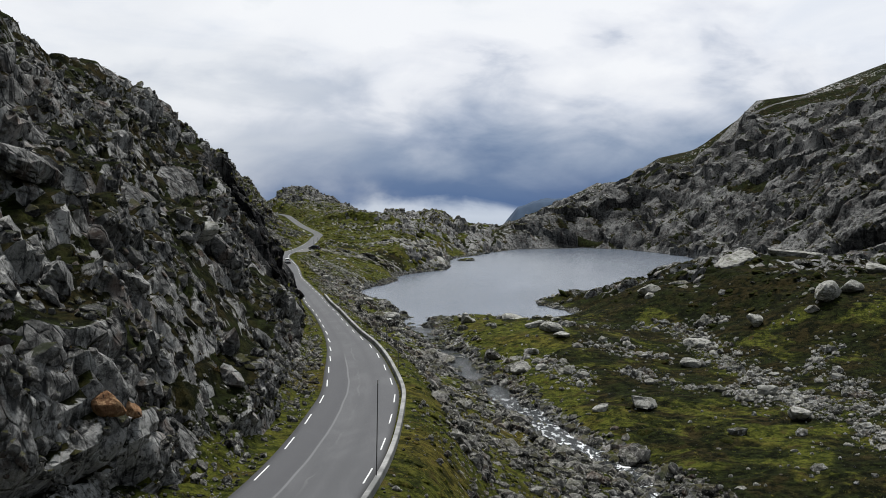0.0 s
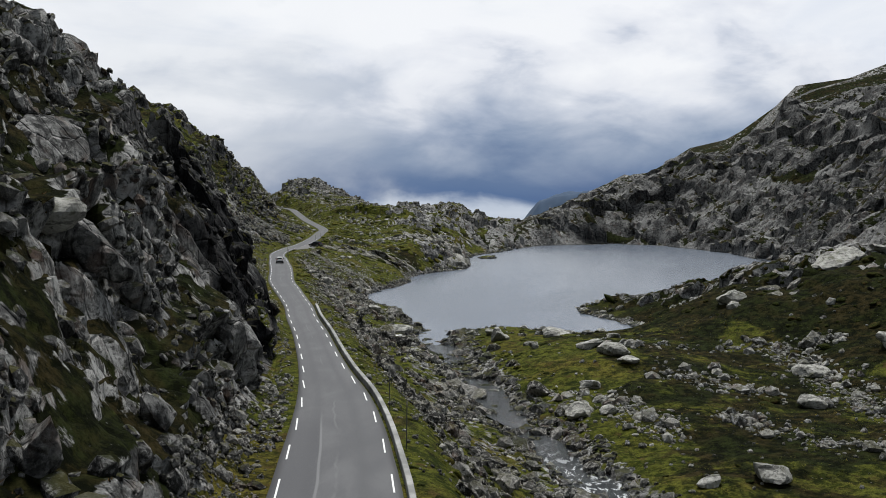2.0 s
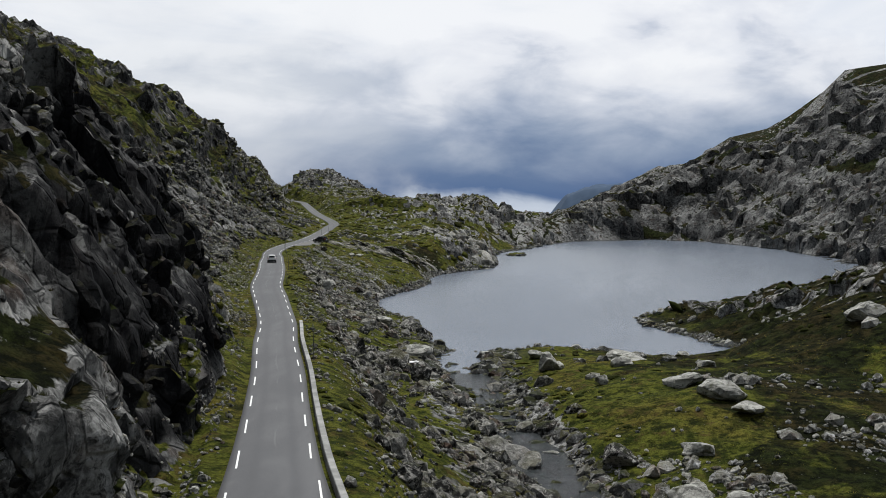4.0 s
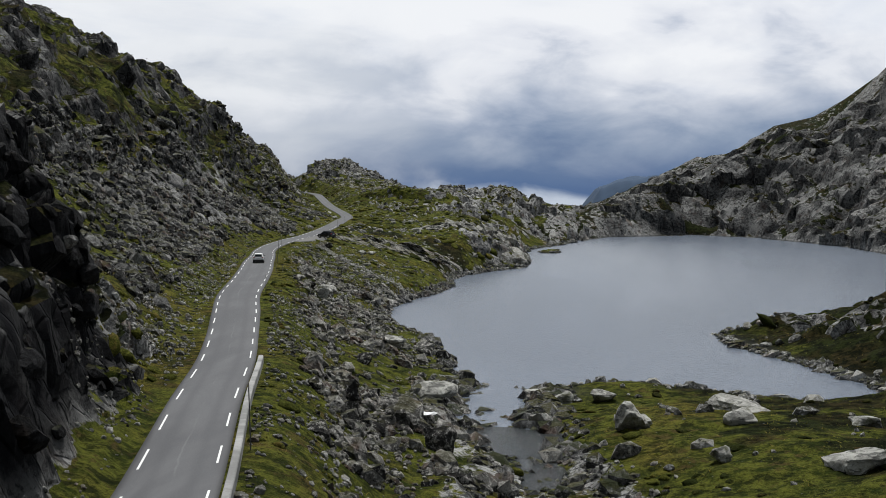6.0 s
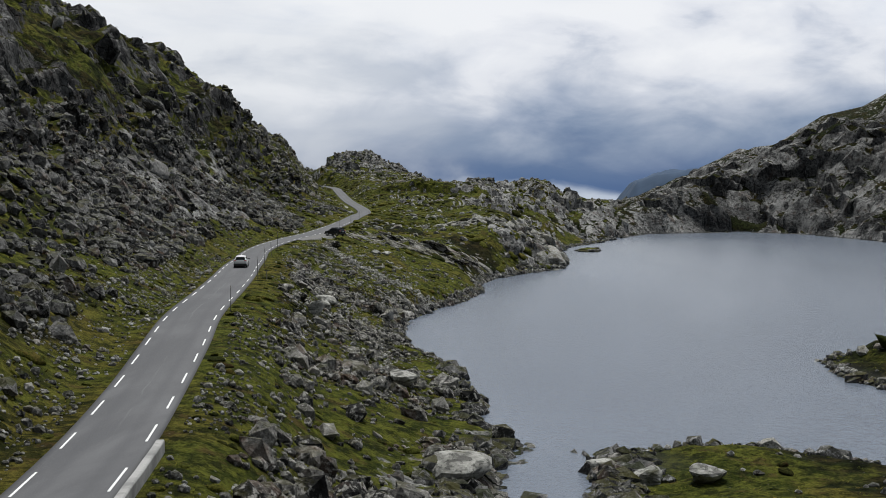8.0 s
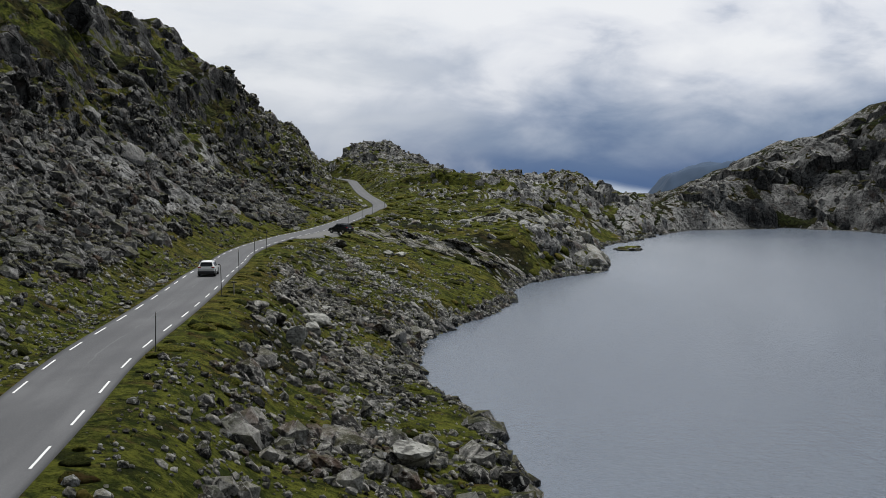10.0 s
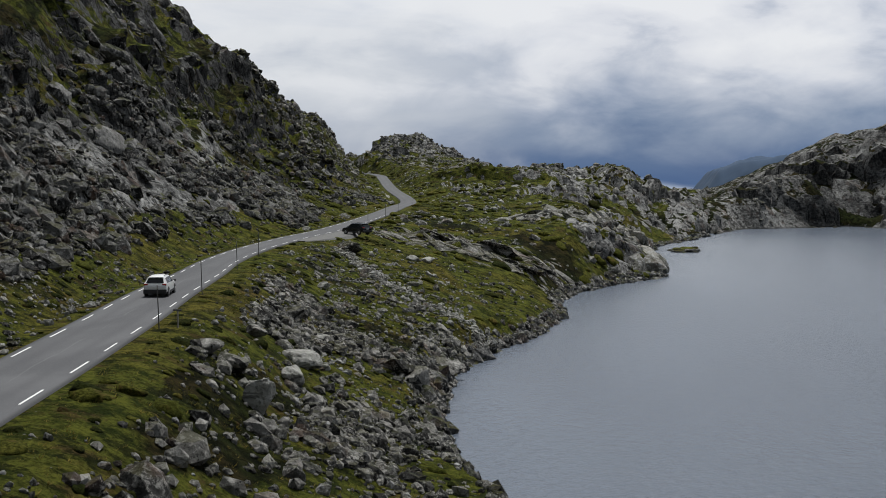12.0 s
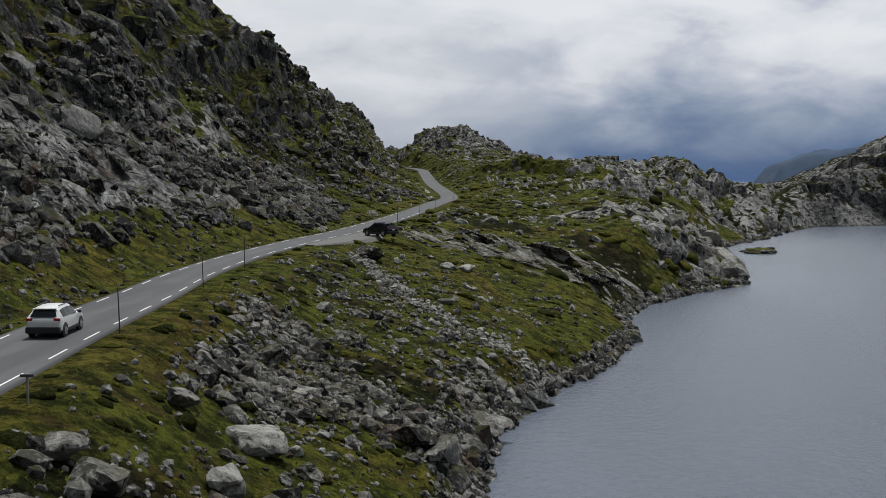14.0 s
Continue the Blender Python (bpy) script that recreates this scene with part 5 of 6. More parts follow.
# ---- islet ----
iv, if_ = ball(4)
lift = 1 + 0.35 * np.array([noise.fractal(Vector(p) * 1.7, 1.0, 2.0, 5) for p in iv])
iv = iv * lift[:, None] * np.array((3.6, 6.0, 1.15)) + np.array((10.6, 503, -0.15))
islet_me = joined("islet", [tuple(p) for p in iv], [tuple(int(q) for q in f) for f in if_], GROUND, True)
mark(islet_me, "rocky", np.full(len(iv), 0.45))
mark(islet_me, "heath", np.full(len(iv), 0.3))
mark(islet_me, "wet_shade", np.zeros(len(iv)))
mark(islet_me, "shore", np.full(len(iv), 1.0))
tagged(new("islet", islet_me), "small low rocky islet with moss in the lake", "islet")

# ---- far mountain beyond the lake ----
fx, fy = np.meshgrid(np.linspace(10, 240, 200), np.linspace(0, 220, 90))
crest = np.interp(fx, (10, 36, 40, 45, 50, 66, 80, 92, 110, 240), (-14, -8, 18, 27, 35, 41, 42, 38, 30, 26))
fz = crest * ease(fy, 0, 60) - 13 + 3.5 * fractal(fx, fy, 30, 5, 700) * ease(fy, 5, 50) - 1.6 * np.abs(fractal(fx, fy * 0.3, 9, 3, 710)) * ease(fy, 5, 40)
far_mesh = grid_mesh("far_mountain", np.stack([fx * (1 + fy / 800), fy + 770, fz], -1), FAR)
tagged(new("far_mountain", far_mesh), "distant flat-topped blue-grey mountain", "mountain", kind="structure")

# ---- heather and grass ----
def tufts(name, weight, count, seed, material, label, size=0.45, leaves=10, high=0.8):
    r, at, p = pick(weight, count, seed)
    n = NORMAL.reshape(-1, 3)[at]
    s = size * r.uniform(0.5, 1.6, count)
    a = r.uniform(0, 2 * math.pi, (count, leaves))
    lean, turn_ = r.uniform(0.25, 1.1, (count, leaves)), r.uniform(-0.7, 0.7, (count, leaves))
    out = np.stack([np.cos(a), np.sin(a), np.zeros_like(a)], -1)
    root = p[:, None] + out * (s[:, None, None] * r.uniform(0.0, 0.7, (count, leaves, 1))) - n[:, None] * 0.05
    tip = root + s[:, None, None] * (out * lean[..., None] + np.array((0, 0, 1.0)) * (high * r.uniform(0.5, 1.2, (count, leaves)))[..., None])
    across_ = np.stack([-np.sin(a + turn_), np.cos(a + turn_), np.zeros_like(a)], -1) * (s[:, None, None] * 0.13)
    v = np.stack([root - across_ * 1.2, root + across_ * 1.2, tip], 2).reshape(-1, 3)
    m_ = count * leaves
    me = bpy.data.meshes.new(name)
    me.vertices.add(len(v))
    me.vertices.foreach_set("co", v.astype(np.float32).ravel())
    me.loops.add(m_ * 3)
    me.loops.foreach_set("vertex_index", np.arange(m_ * 3, dtype=np.int32))
    me.polygons.add(m_)
    me.polygons.foreach_set("loop_start", np.arange(0, m_ * 3, 3, dtype=np.int32))
    me.materials.append(material)
    me.update(calc_edges=True)
    return tagged(new(name, me), label, "plants", kind="stuff")


def shrub_material(name, a, b_, brown):
    m = Mat(name)
    fine, mid = m.noise(6.0, 8, 0.8), m.noise(1.2, 5, 0.6, 0.4)
    c = m.mix(m.span(fine, 0.42, 0.62), tuple(0.45 * v for v in a), m.mix(m.island(), a, b_))
    c = m.mix(m.math("MULTIPLY", m.span(m.math("ADD", mid, m.math("MULTIPLY", m.island(), 0.2)), 0.68, 0.80), 0.6), c, brown)
    return m.done(c, 0.95, normal=m.bump(m.math("ADD", fine, mid), 1.0, 0.25), spec=0.02)


def shrubs(name, weight, count, small, large, seed, label, material=None):
    material = material or SHRUB
    return rocks(name, weight, count, small, large, seed, material, label, 5, 2.6, 0.32, (0.4, 0.8), 0.1, soft=True, kind_of="plants")


SHRUB = shrub_material("heather_clump", (0.028, 0.036, 0.009), (0.055, 0.052, 0.014), (0.060, 0.034, 0.016))
TUSSOCK = shrub_material("grass_tussock", (0.075, 0.084, 0.016), (0.135, 0.128, 0.025), (0.120, 0.082, 0.028))
SHAPES[5] = ([(v_ / 1.05) * (1 + 0.16 * np.random.RandomState(300 + i_).normal(size=len(v_)))[:, None] for i_, v_ in enumerate([ball(2)[0]] * 10)], ball(2)[1])


def leaf_material(name, a, b_, c_):
    m = Mat(name)
    big = m.noise(0.07, 5, 0.6, 0.5)
    col = m.mix(m.island(), a, b_)
    col = m.mix(m.span(m.math("ADD", big, m.math("MULTIPLY", m.island(), 0.15)), 0.54, 0.66), col, c_)
    return m.done(col, 0.9, spec=0.02)


HEATHER = leaf_material("heather", (0.005, 0.007, 0.002), (0.030, 0.033, 0.007), (0.050, 0.030, 0.012))
GRASS = leaf_material("mountain_grass", (0.050, 0.060, 0.011), (0.135, 0.138, 0.024), (0.170, 0.132, 0.034))
turf = (1 - 0.6 * ROCKY) * dry
tufts("cliff_heather", CLIFF * clump(8, 410, -0.10, 0.08), 9000, 21, HEATHER, "dark heather and moss growing on the cliff ledges", 0.24, 8, 0.5)
tufts("hillside_heather", HILLSIDE * (Y < 560) * clump(12, 415, -0.12, 0.06), 9000, 22, HEATHER, "dark heather on the hillside between the rocks", 0.32, 7, 0.45)
VERGE = ((U_SIDE > 1.0) * (U_SIDE < 14) * (Y > 205) + (V_SIDE > 1.0) * (V_SIDE < 30) * (X < 12)) * (Y > 50) * (Y < 400) * turf
tufts("verge_grass", VERGE * (0.3 + clump(5, 420, -0.1, 0.15)), 11000, 23, GRASS, "rough green and yellow grass along the road", 0.16, 6, 0.6)
shrubs("slope_shrubs", VERGE * clump(7, 425, 0.0, 0.15), 650, 0.4, 1.2, 24, "dark green low shrubs on the grassy slope")

tufts("slope_grass", (V_SIDE > 1.0) * (V_SIDE < 26) * (DIST > 0.6) * ease(Y, 258, 272) * (1 - ease(Y, 345, 365)) * turf * (0.35 + clump(3, 460, -0.1, 0.15)), 9000, 27, GRASS, "dense short green and yellow grass on the lake slope", 0.12, 6, 0.75)
tufts("moor_grass", FIELD * turf * (1 - np.clip(KNOLL, 0, 1)) * (0.2 + clump(9, 430, -0.1, 0.15)), 12000, 25, GRASS, "yellow-green moorland grass beside the stream", 0.22, 6, 0.5)
shrubs("moor_shrubs", (FIELD + 4 * KNOLL) * (0.1 + clump(8, 435, -0.04, 0.08)) * (1 + 2 * ease(Y, 196, 206)), 1600, 0.5, 1.8, 26, "dark heather clumps on the moor and the knoll")

HEADLAND = (V_SIDE > 1.5) * ease(Y, 372, 400) * (1 - ease(Y, 640, 690)) * (X < 4) * (DIST > 1.5) * (1 - 0.8 * ridge_at)
ROADSIDE = (U_SIDE > 1.2) * (U_SIDE < 16) * ease(Y, 380, 420) * (1 - ease(Y, 620, 660))
shrubs("headland_tussocks", HEADLAND + ROADSIDE, 1200, 0.7, 2.2, 28, "low grass tussocks on the headland beside the road", TUSSOCK)
shrubs("headland_shrubs", (HEADLAND + 0.5 * ROADSIDE) * clump(14, 480, -0.05, 0.12), 450, 0.7, 2.4, 29, "dark heather clumps on the grassy headland")
shrubs("verge_tussocks", VERGE * (0.2 + clump(6, 485, -0.1, 0.1)), 700, 0.4, 1.2, 30, "yellow-green grass tussocks along the road", TUSSOCK)
rocks("headland_stones", (HEADLAND + 0.8 * ROADSIDE) * (0.15 + clump(12, 490, -0.05, 0.15)), 1500, 0.4, 2.0, 31, PALE, "pale stones scattered over the grassy headland", 1, 2.1, 0.22)
rocks("far_scree", (U_SIDE > 3) * (U_SIDE < 40) * ease(Y, 500, 530) * (1 - ease(Y, 640, 670)) * ease(U_SIDE, 6, 14) * (0.2 + clump(10, 495, -0.15, 0.05)), 2400, 0.6, 2.4, 32, SCREE_ROCK, "grey scree below the far end of the hillside", 1, 2.0, 0.2)

# ---- vehicles ----
def panel(name, pts, material, parent, thick=0.012, label=""):
    """A flat plate between corner points, given a little thickness."""
    bm = bmesh.new()
    plate = bm.faces.new([bm.verts.new(p) for p in pts])
    plate.normal_update()
    n = plate.normal.copy()
    mid = sum((Vector(p) for p in pts), Vector()) / len(pts)
    if n.dot(mid - Vector((0, 0.0, 0.9))) < 0:
        n = -n
    out = bmesh.ops.extrude_face_region(bm, geom=[plate])
    for e in out["geom"]:
        if isinstance(e, bmesh.types.BMVert):
            e.co += n * thick
    bmesh.ops.recalc_face_normals(bm, faces=bm.faces[:])
    return part(name, bm, material, parent, label)


# stations along the car: place, half width, sill, belt, top, half width at the top
SUV = ((-2.20, 0.76, 0.42, 0.72, 0.84, 0.72), (-2.12, 0.87, 0.32, 0.92, 1.02, 0.82), (-2.02, 0.90, 0.30, 1.00, 1.10, 0.84), (-1.66, 0.915, 0.29, 1.04, 1.52, 0.64), (-1.30, 0.92, 0.28, 1.05, 1.61, 0.63),
       (-0.5, 0.925, 0.27, 1.03, 1.645, 0.63), (0.25, 0.925, 0.27, 1.00, 1.60, 0.62), (1.05, 0.92, 0.28, 0.98, 1.06, 0.74), (1.75, 0.90, 0.30, 0.90, 0.98, 0.72), (2.08, 0.84, 0.34, 0.74, 0.84, 0.66), (2.20, 0.72, 0.42, 0.58, 0.66, 0.58))


def suv(label, paint, m, size=1.0):
    car = tagged(new("car"), label, "car")
    bm = bmesh.new()
    rings = []
    for y, w, lo, belt, top, wt in SUV:
        side_ = [(w * 0.86, lo), (w, lo + 0.14), (w, 0.5 * (lo + belt)), (w * 0.985, belt), (wt + 0.03, top - 0.06 if top - belt > 0.2 else top - 0.02), (wt * 0.82, top), (0.0, top + 0.02)]
        ring = [bm.verts.new((x, y, z)) for x, z in side_] + [bm.verts.new((-x, y, z)) for x, z in reversed(side_[:-1])]
        rings.append(ring)
    for a, b_ in zip(rings, rings[1:]):
        for i in range(len(a)):
            j = (i + 1) % len(a)
            bm.faces.new((a[i], a[j], b_[j], b_[i]))
    bm.faces.new(rings[0]), bm.faces.new(list(reversed(rings[-1])))
    bmesh.ops.recalc_face_normals(bm, faces=bm.faces[:])
    for f in bm.faces:
        f.smooth = True
    part("body", bm, paint, car).data.set_sharp_from_angle(angle=radians(28))
    cut = lambda i, k: SUV[i][k]

    def on_side(i, s, t):
        """A point on the side glass at station i: t from the belt (0) to the roof (1)."""
        y, w, lo, belt, top, wt = SUV[i]
        return Vector((s * (w * 0.985 * (1 - t) + (wt + 0.03) * t + 0.012), y, belt * (1 - t) + (top - 0.06) * t))

    for s in (-1, 1):
        for i0, i1, f0, f1 in ((3, 4, 0.3, 1.0), (4, 5, 0.08, 0.92), (5, 6, 0.06, 0.95)):
            lerp = lambda f, t: on_side(i0, s, t) * (1 - f) + on_side(i1, s, t) * f
            panel("side_window", [lerp(f0, 0.10), lerp(f1, 0.10), lerp(f1, 0.88), lerp(f0, 0.88)], GLASS, car)
        a, b_ = on_side(6, s, 0.1), on_side(6, s, 0.88)
        panel("front_quarter_window", [a, a + Vector((-s * 0.03, 0.55, -0.04)), b_], GLASS, car)
    panel("rear_window", [(-0.70, -2.045, 1.135), (0.70, -2.045, 1.135), (0.56, -1.775, 1.475), (-0.56, -1.775, 1.475)], GLASS, car, 0.02)
    panel("windscreen", [(-0.68, 1.03, 1.13), (0.68, 1.03, 1.13), (0.55, 0.36, 1.59), (-0.55, 0.36, 1.59)], GLASS, car, 0.02)
    part("rear_spoiler", box_bm(1.24, 0.26, 0.05, (0, -1.76, 1.555), 0.02, 2), paint, car)
    for s in (-1, 1):
        part("tail_light", box_bm(0.34, 0.16, 0.17, (s * 0.72, -2.07, 1.00), 0.05, 2), RED_LENS, car, "red tail light lens")
        part("headlight", box_bm(0.30, 0.16, 0.14, (s * 0.62, 2.04, 0.74), 0.04, 2), GLASS, car)
        part("roof_rail", box_bm(0.04, 1.9, 0.05, (s * 0.60, -0.45, 1.665), 0.015, 1), PLASTIC, car)
        mirror = part("wing_mirror", box_bm(0.20, 0.12, 0.15, (s * 1.05, 0.72, 1.10), 0.04, 2), PLASTIC, car)
        part("sill", box_bm(0.08, 2.6, 0.20, (s * 0.905, 0.0, 0.35), 0.03, 1), PLASTIC, car)
    part("rear_bumper", box_bm(1.82, 0.26, 0.34, (0, -2.13, 0.46), 0.07, 2), PLASTIC, car, "black lower bumper")
    part("front_bumper", box_bm(1.62, 0.16, 0.26, (0, 2.14, 0.46), 0.05, 2), PLASTIC, car)
    part("number_plate", box_bm(0.52, 0.02, 0.11, (0, -2.21, 0.80), 0.004), PLATE, car, "white number plate")
    for s in (-1, 1):
        for y in (-1.34, 1.32):
            bm = bmesh.new()
            bmesh.ops.create_cone(bm, cap_ends=True, segments=28, radius1=0.43, radius2=0.40, depth=0.05, matrix=Matrix.Translation((s * 0.915, y, 0.37)) @ Matrix.Rotation(s * math.pi / 2, 4, "Y"))
            part("wheel_arch", bm, PLASTIC, car, "black wheel arch trim")
            turn_ = Matrix.Translation((s * 0.84, y, 0.345)) @ Matrix.Rotation(math.pi / 2, 4, "Y")
            wheel = new("wheel")
            wheel.parent = car
            bm = bmesh.new()
            bmesh.ops.create_cone(bm, cap_ends=True, segments=24, radius1=0.345, radius2=0.345, depth=0.23, matrix=turn_)
            bmesh.ops.bevel(bm, geom=[e for e in bm.edges if len(e.link_faces) == 2 and max(len(f.verts) for f in e.link_faces) > 8], offset=0.035, segments=2, affect="EDGES")
            tyre = part("tyre", bm, RUBBER, wheel)
            bm = bmesh.new()
            bmesh.ops.create_cone(bm, cap_ends=True, segments=20, radius1=0.225, radius2=0.20, depth=0.02, matrix=Matrix.Translation((s * 0.957, y, 0.345)) @ Matrix.Rotation(s * math.pi / 2, 4, "Y"))
            for k in range(5):
                g = bmesh.ops.create_cube(bm, size=1.0, matrix=Matrix.Translation((s * 0.968, y, 0.345)) @ Matrix.Rotation(k * 2 * math.pi / 5, 4, "X") @ Matrix.Translation((0, 0, 0.11)) @ Matrix.Diagonal((0.02, 0.05, 0.2, 1)))
            part("rim", bm, ALLOY, wheel, "alloy rim")
    car.matrix_basis = m @ Matrix.Scale(size, 4)
    return car


def on_road(y, off):
    """A pose on the road surface, off metres right of its middle."""
    t = float(road_x(y + 0.5) - road_x(y - 0.5))
    c = 1 / math.hypot(1, t)
    slope_ = math.degrees(math.atan2(float(road_z(y + 1.3) - road_z(y - 1.3)), 2.6))
    return pose(float(road_x(y)) + off * c, y - t * c * off, float(road_z(y)) + 0.045, slope_, 0, math.degrees(math.atan2(-t, 1)))


suv("silver-white sport utility car driving on the asphalt road", SILVER, on_road(304.5, 0.1), 0.84)

# lay-by with a parked car
bm = bmesh.new()
ly = np.linspace(362, 384, 15)
rows_ = []
for yy in ly:
    w = 3.8 * math.sin(math.pi * (yy - 361) / 24.0) ** 0.7
    a = along_road(float(yy), 1, 0.30)
    b_ = along_road(float(yy), 1, 0.35 + w)
    za, zb = float(road_z(yy)) + 0.0, float(road_z(yy)) - 0.03
    rows_.append([bm.verts.new((a[0], a[1], za)), bm.verts.new((b_[0], b_[1], zb)), bm.verts.new((b_[0] + 1.2, b_[1], zb - 1.2))])
for r0, r1 in zip(rows_, rows_[1:]):
    for i in (0, 1):
        bm.faces.new((r0[i], r0[i + 1], r1[i + 1], r1[i]))
layby_me = bpy.data.meshes.new("lay_by")
bm.to_mesh(layby_me)
bm.free()
layby_me.materials.append(GRAVEL)
lay_by = tagged(new("lay_by", layby_me), "grey gravel lay-by beside the road", "lay-by", kind="structure")
suv("black sport utility car parked on the gravel lay-by", BLACK_PAINT, pose(-41.8, 375.2, float(road_z(375)) + 0.0, 0, 0, 58), 0.88)


# ---- snow poles ----
def snow_pole(x, y, z, high, label, lean=0.0):
    pole = tagged(new("snow_pole"), label, "pole", "snow poles along the road")
    part("shaft", tube_bm(0.036, 0.026, high, 8, (0, 0, -0.3)), POLE, pole)
    part("tip", tube_bm(0.036, 0.034, 0.22, 8, (0, 0, high - 0.5)), WOOD, pole, "pale reflector band")
    pole.matrix_basis = pose(x, y, z, lean, -lean, 0)


for yy, high in ((70.0, 6.6), (118.0, 3.2), (131.0, 3.2), (187.0, 3.4), (262.0, 2.6), (289.5, 2.7), (305.0, 2.7), (325.0, 2.7), (340.0, 2.7), (398.0, 2.7), (416.0, 2.7), (436.0, 2.7), (470.0, 2.7)):
    px, py, _ = along_road(yy, 1, 0.95 if yy > 215 or yy < 80 else 1.35)
    if yy < 80:
        px, py, _ = along_road(yy, 1, 0.72)
    snow_pole(px, py, float(road_z(yy)) - 0.1, high, "tall thin dark snow pole at the road edge", 1.2 if int(yy) % 2 else -0.8)


# ---- single boulders ----
BOULDER_SHAPES, BOULDER_FACES = SHAPES[3]


def ground_z(x, y):
    """Height of the finished ground at the nearest point of its sheet."""
    k = np.argmin((PLACE[..., 0] - x) ** 2 + (PLACE[..., 1] - y) ** 2)
    return float(PLACE.reshape(-1, 3)[k, 2])


def boulder(x, y, wide, label, pale=False, tall=0.7, turn=0, kind=0, group="", long=1.0, lie=False, foot=None):
    z = ground_z(x, y) if foot is None else foot
    v = BOULDER_SHAPES[kind % len(BOULDER_SHAPES)] * np.array((0.55 * wide * long, 0.45 * wide, 0.5 * wide * tall))
    wob = np.array([noise.fractal(Vector(p) * (2.2 / wide) + Vector((kind * 3.1, 0, 0)), 0.9, 2.1, 6) for p in v])
    v = v * (1 + 0.24 * wob)[:, None]
    low_ = v[:, 2].min()
    me = joined("boulder", [tuple(p) for p in v], [tuple(int(q) for q in f) for f in BOULDER_FACES], PALE_BLOCK if pale else (ROCK if group == G5 else SCREE_ROCK), True)
    me.set_sharp_from_angle(angle=radians(24))
    if group == G4:
        me.materials[0] = GROUND
        for attr_, val in (("rocky", 0.9), ("heath", 0.8), ("wet_shade", 0.2), ("shore", 0.0)):
            mark(me, attr_, np.full(len(v), val))
    ob = tagged(new("boulder", me), label, "boulder", group)
    if lie:
        e = 2.0
        zz = land(np.array([x - e, x + e, x, x]), np.array([y, y, y - e, y + e]))[0]
        n = Vector(((zz[0] - zz[1]) / (2 * e), (zz[2] - zz[3]) / (2 * e), 1.0)).normalized()
        ob.matrix_basis = Matrix.Translation(Vector((x, y, z)) + n * (0.12 * wide * tall)) @ Vector((0, 0, 1)).rotation_difference(n).to_matrix().to_4x4() @ Matrix.Rotation(math.radians(turn), 4, "Z")
    else:
        ob.matrix_basis = pose(x, y, z - low_ - 0.26 * wide * tall, 0, 0, turn)
    return ob


G4, G5 = "rocks on the cliff", "outcrops on the hillside"
G1, G2, G3 = "boulders on the lake slope", "boulders in the stream", "boulders on the moor"
boulder(-30.1, 299.3, 2.5, "broad lichen-grey boulder lying in the grass", True, 0.55, 20, 0, G1)
boulder(-29.0, 301.4, 0.9, "small pale stone beside a broad boulder", True, 0.6, 50, 1, G1)
boulder(-30.6, 287.2, 1.9, "blocky grey boulder half sunk in grass", False, 0.7, 80, 2, G1)
boulder(-32.0, 287.6, 1.4, "flat-topped pinkish grey boulder in grass", False, 0.55, 10, 3, G1)
boulder(-28.1, 284.0, 1.3, "upright rounded pale brown stone on the slope", True, 1.6, 30, 4, G1)
boulder(-33.4, 368.2, 2.0, "squat grey boulder on the green slope", True, 0.6, 15, 5, G1)
boulder(-31.6, 368.8, 1.6, "pale low boulder on the green slope", True, 0.45, 70, 6, G1)
boulder(-40.0, 361.5, 3.6, "long low rock slab below the lay-by", False, 0.35, 160, 7, G1)
boulder(-31.6, 311.9, 1.9, "tilted flat grey slab among rubble", True, 0.35, 40, 8, G1)
boulder(-23.9, 323.4, 2.8, "large dark grey boulder at the water edge", False, 0.7, 25, 9, G1)
boulder(-24.4, 311.0, 2.0, "angular grey boulder near the lake shore", False, 0.8, 65, 10, G1)
boulder(-23.2, 315.0, 1.7, "angular dark boulder near the lake shore", False, 0.8, 5, 11, G1)
boulder(-32.6, 298.4, 1.2, "grey boulder with a flat face in grass", False, 0.6, 45, 12, G1)
boulder(-25.8, 311.2, 2.1, "broken grey block on the scree slope", False, 0.6, 95, 13, G1)
boulder(-34.6, 314.6, 2.0, "large grey block on top of the rubble", False, 0.7, 35, 14, G1)
boulder(-36.6, 333.8, 1.1, "small pale green-grey boulder in the grass", True, 0.7, 0, 15, G1)
boulder(-33.8, 309.3, 1.6, "grey angular block in the rubble", False, 0.6, 110, 1, G1)
boulder(-29.0, 293.4, 1.2, "standing pale stone on the bank", True, 1.1, 15, 2, G1)
boulder(-10.5, 237.3, 3.6, "large pale flat-topped boulder by the lake outlet", True, 0.5, 20, 3, G2)
boulder(-7.6, 245.0, 3.6, "low dark grey slab at the lake outlet", False, 0.35, 10, 4, G2)
boulder(-7.0, 222.8, 2.7, "large grey boulder standing in the stream", False, 0.9, 50, 5, G2)
boulder(-11.9, 218.6, 2.9, "rounded dark grey boulder on the stream bank", False, 0.85, 85, 6, G2)
boulder(-9.2, 214.0, 2.6, "angular grey boulder on the stream bank", False, 0.7, 30, 7, G2)
boulder(-16.9, 262.0, 2.8, "pale boulder in the rubble above the shore", True, 0.55, 60, 8, G2)
boulder(-1.0, 190.2, 3.9, "big grey boulder at the edge of the stream", False, 0.95, 15, 9, G2)
boulder(1.2, 188.4, 2.6, "dark boulder leaning against a bigger one", False, 0.7, 75, 10, G2)
boulder(22.3, 130.6, 3.4, "dark grey boulder beside the rapids", False, 0.7, 40, 11, G2)
boulder(8.0, 184.5, 2.6, "dark boulder on the edge of the moor", False, 0.7, 12, 12, G2)
